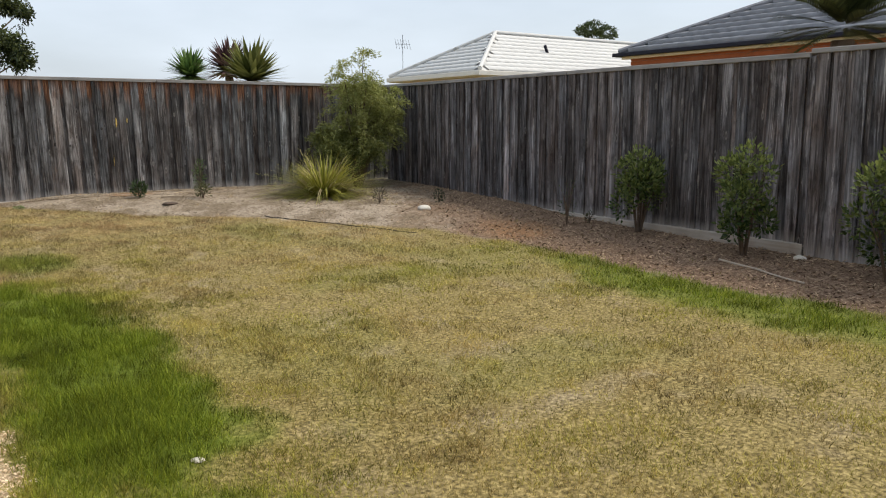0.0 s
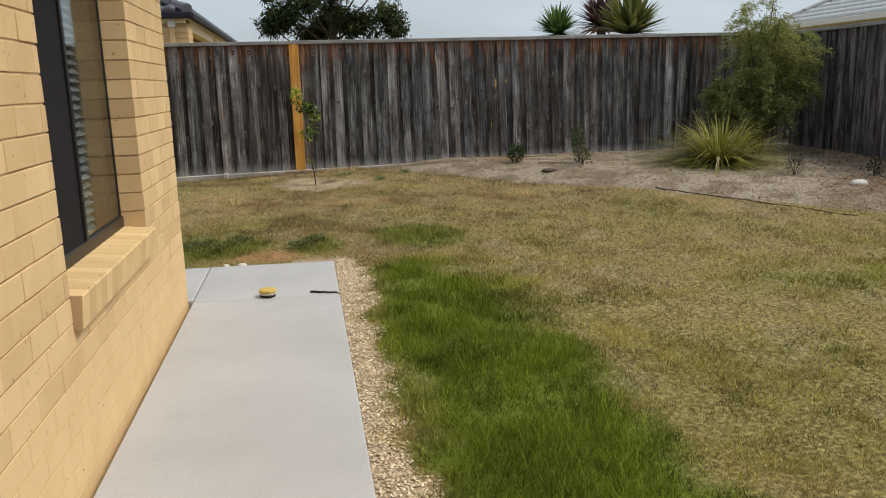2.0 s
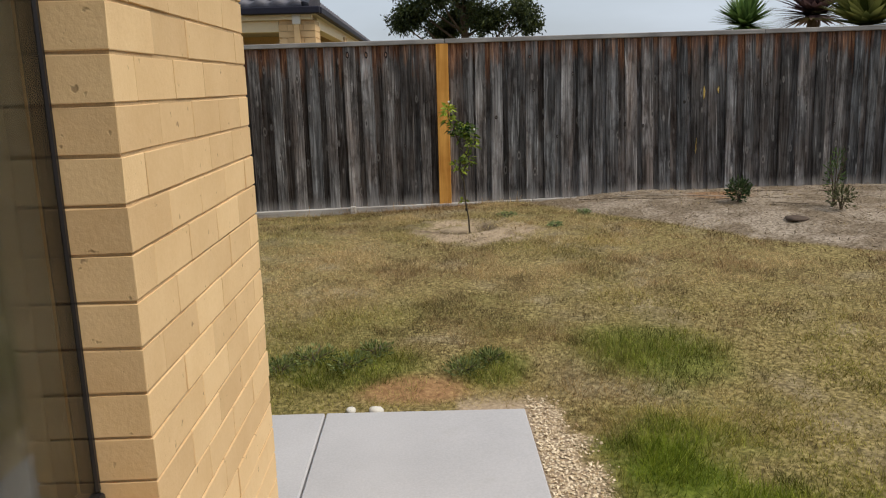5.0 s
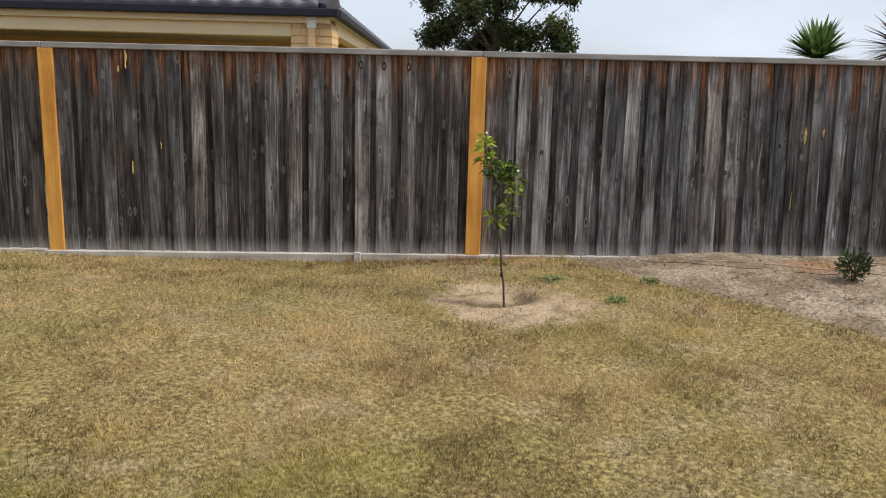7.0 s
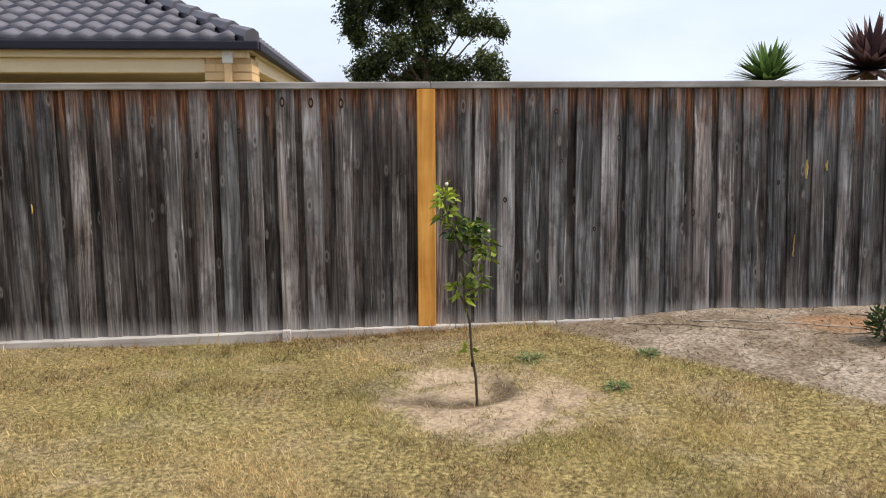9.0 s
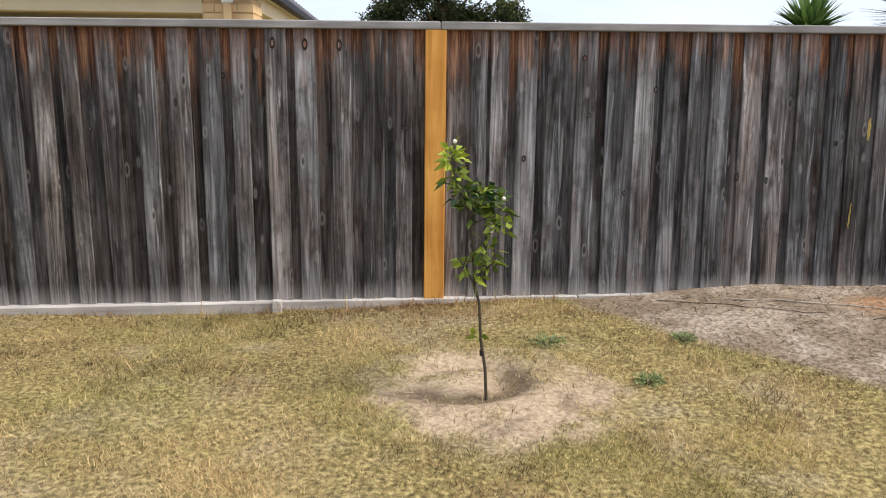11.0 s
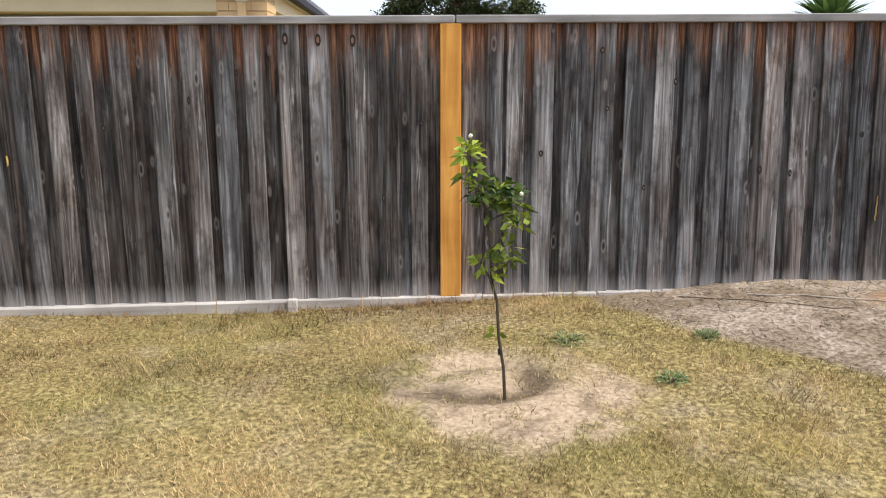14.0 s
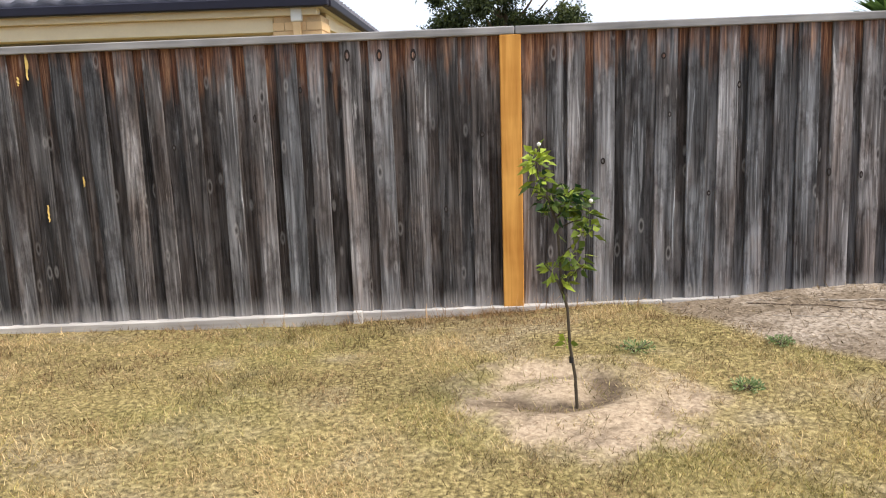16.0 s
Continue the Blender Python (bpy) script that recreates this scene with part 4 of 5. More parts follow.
def build_orange_house():
    h = thing("orange_brick_house", "orange brick house with a charcoal tiled hip roof", "house")
    x0, y1 = 13.45, 14.05
    hip_roof(h, x0, 25.0, -4.0, y1, 2.77, 24.5, M_ROOF_GREY, 0.3, 0.33, amp=0.01, lip=0.08)
    bm = bmesh.new()
    box(bm, x0 - 0.1, x0 - 0.002, -4.0, y1 + 0.1, 2.68, 2.76, bevel=0.01)
    part("gutter", bm, M_GUTTER, h, "dark steel gutter")
    part("gutter", boxm(x0, 25.0, y1, y1 + 0.1, 2.68, 2.76, bevel=0.01), M_GUTTER, h)
    part("fascia", boxm(x0 + 0.003, x0 + 0.1, -3.9, y1 - 0.1, 2.62, 2.68, bevel=0.006), M_CREAM, h, "cream fascia board")
    wall = part("wall", boxm(x0 + 0.12, 23.6, -3.6, y1 - 0.3, -0.1, 2.678), M_RED_MORTAR, h, "orange brick wall")
    bm = bmesh.new()
    z = 1.2
    while z < 2.58:
        box(bm, x0 + 0.105, x0 + 0.13, -3.6, y1 - 0.285, z, z + 0.076)
        z += 0.086
    part("brickwork", bm, M_BRICK_RED, h)["kind"] = "stuff"


def build_antenna():
    """A roof-high aerial on a mast far beyond the corner."""
    x, y = 23.7, 40.0
    a = thing("antenna", "thin dark television antenna on a tall mast", "antenna")
    part("mast", tube(bmesh.new(), [(x, y, 0.2), (x, y, 6.1)], [0.016, 0.012], 6), M_GUTTER, a)
    part("boom", tube(bmesh.new(), [(x - 0.5, y, 5.55), (x + 0.5, y, 5.6)], [0.013, 0.013], 6), M_GUTTER, a)
    for i in range(6):
        ex = x - 0.45 + 0.18 * i
        part("element", tube(bmesh.new(), [(ex, y - 0.1, 5.3), (ex, y + 0.1, 5.85)], [0.009, 0.009], 5), M_GUTTER, a)


build_tan_house()
build_antenna()
build_white_house()
build_orange_house()


# ---- plants ----
def mixcol(lo, hi, t):
    return np.array(lo)[None] * (1 - t[:, None]) + np.array(hi)[None] * t[:, None]


def leaves(name, centres, dirs, length, width, cols, parent, mat=None, fold=0.25, droop=0.0, label=""):
    """Many small folded leaves: each a diamond of two triangles pairs bent along its rib."""
    n = len(centres)
    d = dirs / np.maximum(np.linalg.norm(dirs, axis=1, keepdims=True), 1e-6)
    ref = rng.normal(size=(n, 3))
    s = np.cross(d, ref)
    s /= np.maximum(np.linalg.norm(s, axis=1, keepdims=True), 1e-6)
    nn = np.cross(d, s)
    L = (length * rng.uniform(0.6, 1.25, n))[:, None]
    W = (width * rng.uniform(0.7, 1.2, n))[:, None]
    base = centres
    tip = centres + d * L + np.array([0, 0, -1.0]) * droop * L
    mid = centres + d * L * 0.45 + nn * L * 0.06
    a, b = mid + s * W * 0.5 + nn * W * fold, mid - s * W * 0.5 + nn * W * fold
    V = np.stack([base, a, tip, b, mid], 1).reshape(-1, 3)
    i = np.arange(n)[:, None] * 5
    F = np.concatenate([i + [0, 1, 4], i + [1, 2, 4], i + [2, 3, 4], i + [3, 0, 4]])
    return from_arrays(name, V, F, mat or M_LEAF, parent, np.repeat(cols, 5, 0), label)


def blades(name, roots, dirs, length, width, cols, parent, mat, bend=0.35, segs=3, label=""):
    """Strap leaves that rise from their roots and arch over."""
    n = len(roots)
    d = dirs / np.linalg.norm(dirs, axis=1, keepdims=True)
    side = np.cross(d, np.array([0, 0, 1.0]))
    side /= np.maximum(np.linalg.norm(side, axis=1, keepdims=True), 1e-6)
    out = d * np.array([1, 1, 0.0])
    L, W = length[:, None], width[:, None]
    V = []
    for k in range(segs + 1):
        t = k / segs
        p = roots + d * L * t + (out * 0.5 - np.array([0, 0, 1.0]) * 0.75) * (bend[:, None] if isinstance(bend, np.ndarray) else bend) * L * t * t
        w = W * (1 - t ** 2.2) * 0.5 + 0.0004
        V += [p - side * w, p + side * w]
    V = np.stack(V, 1).reshape(-1, 3)
    i = np.arange(n)[:, None] * (2 * segs + 2)
    F = np.concatenate([i + [2 * k, 2 * k + 1, 2 * k + 3, 2 * k + 2] for k in range(segs)])
    return from_arrays(name, V, F, mat, parent, np.repeat(cols, 2 * segs + 2, 0), label)


def sphere_dirs(n):
    v = rng.normal(size=(n, 3))
    return v / np.linalg.norm(v, axis=1, keepdims=True)


def crown_cloud(lobes, per_area, shell=0.55):
    """Points and outward directions on ragged lobes (x, y, z, rx, ry, rz)."""
    P, D = [], []
    for x, y, z, rx, ry, rz in lobes:
        n = int(per_area * (rx * ry + rx * rz + ry * rz) * 4.19)
        d = sphere_dirs(n)
        r = rng.uniform(shell, 1.0, n) ** 0.6
        r *= 0.8 + 0.45 * vnoise(d[:, 0] * 2 + x, d[:, 1] * 2 + d[:, 2] * 1.7 + z, 1.3, 5, 2)
        P.append(np.array([x, y, z]) + d * r[:, None] * np.array([rx, ry, rz]))
        D.append(d)
    return np.concatenate(P), np.concatenate(D)


def build_bush(x, y, height, width, label, seed):
    """A young broad-leaved shrub on a short stem."""
    z = gz(x, y)
    b = thing("shrub", label, "shrub", group="shrubs along the side fence")
    r = random.Random(seed)
    bm = bmesh.new()
    lobes = []
    for i in range(7):
        a = i * 2.4 + r.uniform(-0.4, 0.4)
        rad = width * 0.5 * r.uniform(0.35, 0.75)
        hh = height * r.uniform(0.55, 0.95)
        tip = (x + math.cos(a) * rad, y + math.sin(a) * rad, z + hh)
        midp = (x + math.cos(a) * rad * 0.4, y + math.sin(a) * rad * 0.4, z + hh * 0.45)
        tube(bm, [(x + math.cos(a) * 0.015, y + math.sin(a) * 0.015, z - 0.03), midp, tip], [0.012, 0.009, 0.003], 5)
    part("stem", bm, M_BARK, b)
    for i in range(15):
        t = r.uniform(0.25, 0.95)
        prof = math.sin(math.pi * min(1, 0.18 + t * 0.78)) ** 0.8
        a = r.uniform(0, 6.28)
        rad = width * 0.5 * prof * r.uniform(0.3, 0.8)
        s = width * r.uniform(0.16, 0.24)
        lobes.append((x + math.cos(a) * rad, y + math.sin(a) * rad, z + height * t * 0.95, s, s, s * 1.1))
    P, D = crown_cloud(lobes, 620, 0.25)
    D = D + np.array([0, 0, 0.5])
    # shade put into the leaf tint: dark low down, paler towards the top
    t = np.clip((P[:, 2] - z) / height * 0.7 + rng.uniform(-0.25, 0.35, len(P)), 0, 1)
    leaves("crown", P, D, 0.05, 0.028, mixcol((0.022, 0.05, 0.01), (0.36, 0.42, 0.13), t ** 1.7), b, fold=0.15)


def build_weeping_bush():
    """The big feathery bush in the corner."""
    x, y = 5.55, 11.75
    z = gz(x, y)
    b = thing("bottlebrush_bush", "large feathery olive-green bush in the fence corner", "bush")
    bm = bmesh.new()
    r = random.Random(4)
    tips = []
    for i in range(24):
        a = i * 2.4
        rad = r.uniform(0.15, 0.8)
        hh = r.uniform(0.6, 1.7)
        if i < 3:
            rad, hh = 0.12 + 0.16 * i, 2.0 - 0.18 * i
        tip = Vector((x + math.cos(a) * rad, y + math.sin(a) * rad * 0.6, z + hh))
        mid = Vector((x + math.cos(a) * rad * 0.4, y + math.sin(a) * rad * 0.25, z + hh * 0.6))
        tube(bm, [(x + 0.03 * math.cos(a), y + 0.03 * math.sin(a), z - 0.03), mid, tip], [0.02, 0.012, 0.004], 5)
        tips.append((mid, tip))
    part("trunk", bm, M_BARK, b)
    P, D = [], []
    for mid, tip in tips:
        for k in range(26):
            t = r.uniform(0.1, 1.05)
            c = mid.lerp(tip, t)
            a = r.uniform(0, 6.28)
            L = r.uniform(0.2, 0.5) * (1.15 - t * 0.6)
            out = Vector((math.cos(a), math.sin(a) * 0.8, r.uniform(-0.1, 0.5)))
            n = 70
            s = rng.uniform(0.05, 1, n)
            q = np.array(c) + np.outer(s * L, np.array(out)) - np.outer(s ** 2 * L * 0.7, [0, 0, 1])
            P.append(q + rng.normal(size=(n, 3)) * 0.018)
            D.append(np.tile(np.array(out), (n, 1)) + rng.normal(size=(n, 3)) * 0.7 - np.array([0, 0, 0.5]))
    P, D = np.concatenate(P), np.concatenate(D)
    keep = P[:, 1] < FENCE_Y - 0.06
    P, D = P[keep], D[keep]
    # tint lightens with height, so the lower sprays carry painted shade
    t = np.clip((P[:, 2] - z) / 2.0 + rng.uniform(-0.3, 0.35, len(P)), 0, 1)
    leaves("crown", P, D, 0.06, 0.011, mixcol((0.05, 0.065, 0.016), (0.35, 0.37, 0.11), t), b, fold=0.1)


def build_grass_clump():
    x, y = 4.62, 11.0
    z = gz(x, y)
    g = thing("grass_clump", "broad clump of yellow-green strappy ornamental grass", "ornamental grass")
    n = 1300
    a = rng.uniform(0, 2 * np.pi, n)
    lean = rng.uniform(0.2, 1.45, n)
    r0 = rng.uniform(0, 0.2, n)
    roots = np.stack([x + np.cos(a) * r0, y + np.sin(a) * r0 * 0.8, np.full(n, z - 0.02)], 1)
    dirs = np.stack([np.cos(a) * np.sin(lean), np.sin(a) * np.sin(lean), np.cos(lean)], 1)
    t = np.clip(rng.beta(2, 2, n), 0, 1)
    cols = mixcol((0.1, 0.12, 0.016), (0.47, 0.44, 0.085), t)
    dead = rng.uniform(size=n) < 0.14
    cols[dead] = (0.5, 0.42, 0.24)
    blades("blade_tuft", roots, dirs, rng.uniform(0.5, 0.98, n), rng.uniform(0.009, 0.017, n), cols, g, M_LEAF, rng.uniform(0.3, 0.8, n), 6)


def build_tuft(name, x, y, h, w, lo, hi, label, category, n=140, leafy=True, size=0.035):
    z = gz(x, y)
    g = thing(name, label, category, group="small plants in the garden bed")
    bm = bmesh.new()
    r = random.Random(int(x * 91 + y * 37))
    ends = []
    for i in range(6):
        a = i * 1.05 + r.uniform(-0.3, 0.3)
        e = (x + math.cos(a) * w * 0.4, y + math.sin(a) * w * 0.4, z + h * r.uniform(0.6, 1))
        tube(bm, [(x, y, z - 0.02), (x + math.cos(a) * w * 0.12, y + math.sin(a) * w * 0.12, z + h * 0.4), e], [0.005, 0.004, 0.002], 4)
    part("stem", bm, M_BARK, g)
    P, D = crown_cloud([(x, y, z + h * 0.55, w * 0.5, w * 0.5, h * 0.5)], n / (4.19 * (w * w / 4 + w * h / 2)), 0.1)
    P[:, 2] = np.maximum(P[:, 2], z + 0.005)
    leaves("foliage", P, D + np.array([0, 0, 0.6]), size, size * 0.4 if leafy else 0.005, mixcol(lo, hi, rng.uniform(0, 1, len(P))), g, fold=0.1)


def build_sapling():
    x, y = TREE
    z = gz(x, y)
    s = thing("sapling_tree", "thin young citrus sapling in a ring of bare soil", "tree")
    trunk = [(0, 0, -0.04), (-0.01, 0, 0.14), (-0.03, 0, 0.26), (-0.04, 0, 0.42), (-0.06, 0, 0.49), (-0.07, 0, 0.63), (-0.08, 0, 0.76), (-0.11, 0, 0.85), (-0.15, 0, 0.93), (-0.16, 0, 1.05)]
    bm = bmesh.new()
    tube(bm, [(x + a, y + b, z + c) for a, b, c in trunk], [0.0075, 0.0068, 0.0065, 0.006, 0.006, 0.005, 0.006, 0.005, 0.004, 0.002], 7)
    part("trunk", bm, M_STEM, s)
    twigs = (((-0.06, 0, 0.5), (-0.13, 0.02, 0.6)), ((-0.06, 0, 0.5), (0.02, -0.03, 0.6)), ((-0.07, 0, 0.62), (0.0, 0.04, 0.67)), ((-0.08, 0, 0.74), (0.04, -0.02, 0.78)), ((-0.09, 0, 0.78), (0.03, 0.04, 0.86)), ((-0.1, 0, 0.82), (-0.02, -0.04, 0.9)), ((-0.055, 0, 0.46), (-0.09, -0.03, 0.55)))
    for a, b in twigs:
        bm = bmesh.new()
        tube(bm, [(x + a[0], y + a[1], z + a[2]), (x + (a[0] + b[0]) / 2, y + (a[1] + b[1]) / 2, z + (a[2] + b[2]) / 2 + 0.01), (x + b[0], y + b[1], z + b[2])], [0.004, 0.003, 0.0015], 5)
        part("twig", bm, M_STEM, s)
    clumps = ((-0.16, 0.0, 1.0, 0.05, 34, 0.85), (-0.155, 0, 0.94, 0.04, 14, 0.7), (-0.11, 0, 0.87, 0.055, 26, 0.35), (-0.04, -0.02, 0.86, 0.06, 34, 0.3), (0.0, 0.03, 0.83, 0.055, 30, 0.35), (0.025, 0.0, 0.8, 0.05, 26, 0.45), (0.035, -0.02, 0.73, 0.045, 18, 0.6), (-0.02, 0.0, 0.64, 0.045, 16, 0.6), (0.0, 0.02, 0.58, 0.04, 14, 0.65), (-0.1, 0.0, 0.58, 0.045, 13, 0.7), (-0.07, 0.0, 0.53, 0.035, 9, 0.7), (-0.04, 0, 0.28, 0.02, 5, 0.8), (-0.08, 0.02, 0.8, 0.05, 14, 0.3))
    P, D, C = [], [], []
    for cx, cy, cz, r, n, g in clumps:
        n = int(n * 1.3)
        d = sphere_dirs(n)
        P.append(np.array([x + cx, y + cy, z + cz]) + d * r * rng.uniform(0.2, 1.0, n)[:, None])
        D.append(d * np.array([1, 1, 0.5]) + np.array([0, 0, 0.15]))
        t = np.clip(g + rng.normal(size=n) * 0.18, 0, 1)
        C.append(mixcol((0.012, 0.045, 0.01), (0.38, 0.47, 0.05), t ** 1.6))
    leaves("leaf_crown", np.concatenate(P), np.concatenate(D), 0.056, 0.026, np.concatenate(C), s, fold=0.12, droop=0.25)
    for cx, cz in ((-0.15, 1.07), (0.045, 0.85), (0.0, 0.72)):
        bm = bmesh.new()
        bmesh.ops.create_icosphere(bm, subdivisions=1, radius=0.009, matrix=Matrix.Translation((x + cx, y - 0.03, z + cz)))
        part("blossom", bm, M_WHITE, s, "small white blossom")
    bm = bmesh.new()
    tube(bm, [(x - 0.024, y, z + 0.195), (x - 0.026, y, z + 0.22)], [0.009, 0.009], 8)
    part("tie", bm, M_BLACK, s)


def build_yucca(x, y, zc, rad, lo, hi, label, n=110, base=0.0):
    g = thing("yucca", label, "yucca", group="yuccas behind the back fence")
    bm = bmesh.new()
    tube(bm, [(x, y, base), (x + 0.05, y, (base + zc) / 2), (x, y, zc - rad * 0.2)], [0.13, 0.1, 0.08], 8)
    part("trunk", bm, M_BARK, g)
    a = rng.uniform(0, 2 * np.pi, n)
    el = rng.uniform(-0.3, 1.25, n)
    dirs = np.stack([np.cos(a) * np.cos(el), np.sin(a) * np.cos(el), np.sin(el)], 1)
    roots = np.tile(np.array([x, y, zc - rad * 0.25]), (n, 1)) + dirs * 0.03
    blades("leaf_rosette", roots, dirs, (rng.uniform(0.8, 1.08, n) + 0.18 * (el > 1.1)) * rad, rng.uniform(0.07, 0.11, n) * rad / 0.6, mixcol(lo, hi, rng.uniform(0, 1, n)), g, M_LEAF, 0.12, 3)


def build_big_tree():
    x, y, base = 2.05, 54.0, 0.3
    tr = thing("gum_tree", "tall dark green gum tree with gaps in its crown", "tree")
    k = 0.0127
    lobes = ((200, 40, 110), (330, 60, 130), (450, 40, 90), (110, 190, 72), (240, 165, 105), (380, 170, 100), (500, 130, 80), (620, 140, 66), (98, 290, 50), (250, 250, 50), (130, 365, 34), (560, 225, 50), (680, 305, 42), (775, 300, 38), (590, 310, 50), (420, 330, 80), (300, 400, 78), (180, 480, 80), (125, 520, 36), (420, 470, 84), (540, 505, 84), (690, 470, 60), (730, 540, 46), (330, 540, 70), (320, -70, 140), (450, -90, 90), (160, -50, 80))
    L = []
    bm = bmesh.new()
    tube(bm, [(x, y, base), (x + 0.1, y, 2.5), (x - 0.1, y, 5.5), (x, y, 9.0), (x - 0.6, y, 12.0)], [0.4, 0.3, 0.18, 0.12, 0.05], 8)
    part("trunk", bm, M_BARK, tr)
    r = random.Random(8)
    for px, py, pr in lobes:
        cx, cz, rr = x + (px - 430) * k, 4.35 + (570 - py) * k, pr * k
        cy = y + r.uniform(-2.2, 2.2)
        L.append((cx, cy, cz, rr, rr * 1.1, rr * 0.8))
        bm = bmesh.new()
        zt = max(2.6, cz - 1.5 - abs(cx - x) * 0.5)
        tube(bm, [(x, y, zt), (x + (cx - x) * 0.55, y + (cy - y) * 0.5, (zt + cz) / 2 - 0.1), (cx, cy, cz)], [0.09, 0.06, 0.025], 5)
        part("limb", bm, M_BARK, tr)
    P, D = [], []
    for cx, cy, cz, rx, ry, rz in L:
        n = int(3300 * rx * rx + 380)
        q = rng.normal(size=(n, 3)) * 0.42 * np.array([rx, ry, rz]) * rng.uniform(0.7, 1.4, (n, 1))
        # leaves hang in small bunches
        bunch = rng.normal(size=(max(4, n // 28), 3)) * 0.55 * np.array([rx, ry, rz])
        pick = rng.integers(0, len(bunch), n)
        q = np.where(rng.uniform(size=(n, 1)) < 0.75, bunch[pick] + rng.normal(size=(n, 3)) * 0.13, q)
        P.append(np.array([cx, cy, cz]) + q)
        D.append(q)
    P, D = np.concatenate(P), np.concatenate(D)
    D = D / np.maximum(np.linalg.norm(D, axis=1, keepdims=True), 0.01)
    # light from above painted in: leaves on the upper side of each lobe are paler
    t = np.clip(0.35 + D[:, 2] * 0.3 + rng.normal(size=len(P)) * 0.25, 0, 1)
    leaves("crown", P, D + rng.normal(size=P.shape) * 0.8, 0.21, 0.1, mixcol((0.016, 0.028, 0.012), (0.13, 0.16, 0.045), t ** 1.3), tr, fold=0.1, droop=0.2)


def build_far_tree():
    x, y = 44.0, 45.0
    tr = thing("distant_tree", "small distant dark tree crown above a roof", "tree")
    bm = bmesh.new()
    tube(bm, [(x, y, 0.3), (x, y, 4.0), (x + 0.2, y, 7.4)], [0.35, 0.25, 0.08], 7)
    part("trunk", bm, M_BARK, tr)
    L = [(x + a, y + b, 8.05 + c, r, r, r * 0.55) for a, b, c, r in ((-0.9, 0, 0, 0.75), (0.1, 0.3, 0.25, 0.9), (1.0, -0.2, -0.05, 0.7), (-0.2, 0, -0.35, 0.7), (-1.6, 0, -0.1, 0.4), (1.7, 0, -0.25, 0.4))]
    P, D = crown_cloud(L, 90, 0.3)
    leaves("crown", P, D, 0.22, 0.1, mixcol((0.03, 0.05, 0.02), (0.1, 0.13, 0.05), rng.uniform(0, 1, len(P))), tr, fold=0.1)


def build_tree_fern():
    """The spiky palm between the side fence and the orange house."""
    x, y, zc, n = 9.5, 6.72, 2.42, 52
    g = thing("palm_tree", "dark green spiky palm beyond the side fence", "palm")
    part("trunk", tube(bmesh.new(), [(x, y, -0.1), (x + 0.05, y, 1.2), (x, y, zc - 0.2)], [0.2, 0.17, 0.13], 10), M_BARK, g)
    r = random.Random(31)
    for i in range(n):
        a, el = i * 2.4 + r.uniform(-0.2, 0.2), r.uniform(-0.25, 1.35)
        d = np.array([math.cos(a) * math.cos(el), math.sin(a) * math.cos(el), math.sin(el)])
        L = r.uniform(0.85, 1.2)
        k = 20
        t = np.linspace(0.12, 1, k)
        side = np.array([-math.sin(a), math.cos(a), 0.0])
        rib = np.array([x, y, zc - 0.05]) + np.outer(t * L, d) - np.outer(t * t * L * 0.25, [0, 0, 1])
        roots = np.concatenate([rib, rib])
        dirs = np.concatenate([np.tile(d + side * 0.5, (k, 1)), np.tile(d - side * 0.5, (k, 1))])
        cols = mixcol((0.012, 0.02, 0.008), (0.07, 0.085, 0.03), rng.uniform(0, 1, 2 * k))
        blades("frond", roots, dirs, np.tile(0.34 * np.sin(np.pi * np.clip(t * 0.8 + 0.18, 0, 1)), 2), np.full(2 * k, 0.019), cols, g, M_LEAF, 0.2, 2)


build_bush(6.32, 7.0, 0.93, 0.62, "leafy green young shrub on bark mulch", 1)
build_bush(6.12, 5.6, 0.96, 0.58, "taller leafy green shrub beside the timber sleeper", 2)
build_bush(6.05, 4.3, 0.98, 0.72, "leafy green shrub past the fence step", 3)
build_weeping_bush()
build_grass_clump()
build_tuft("small_shrub", 2.42, 11.82, 0.2, 0.2, (0.015, 0.032, 0.012), (0.08, 0.125, 0.045), "small dark green shrub in pale soil", "shrub", 620)
build_tuft("small_shrub", 3.08, 11.33, 0.2, 0.2, (0.06, 0.06, 0.03), (0.16, 0.17, 0.08), "small thin shrub with bare stems", "shrub", 330)
build_tuft("small_shrub", 3.1, 11.5, 0.5, 0.16, (0.03, 0.06, 0.012), (0.12, 0.19, 0.05), "small upright green seedling", "shrub", 240)
build_tuft("small_shrub", 4.87, 9.95, 0.2, 0.17, (0.05, 0.045, 0.035), (0.13, 0.12, 0.09), "small withered brown shrub", "shrub", 420, False)
build_tuft("small_shrub", 5.62, 9.72, 0.17, 0.13, (0.02, 0.03, 0.015), (0.07, 0.09, 0.04), "small dark shrub on bark mulch", "shrub", 110)
build_tuft("small_shrub", 6.0, 7.75, 0.55, 0.2, (0.03, 0.05, 0.02), (0.1, 0.13, 0.05), "thin dark upright seedling by the side fence", "shrub", 70)
build_tuft("small_shrub", 6.3, 7.7, 0.14, 0.1, (0.03, 0.04, 0.02), (0.08, 0.1, 0.04), "tiny dark seedling by the sleeper", "shrub", 50)
for wx, wy, wr in ((0.36, 11.86, 0.11), (0.71, 11.36, 0.075), (1.06, 11.9, 0.07)):
    build_tuft("weed", wx, wy, 0.035, wr * 1.7, (0.12, 0.19, 0.06), (0.34, 0.43, 0.2), "low blue-green weed in dry lawn", "weed", 260, size=0.017)
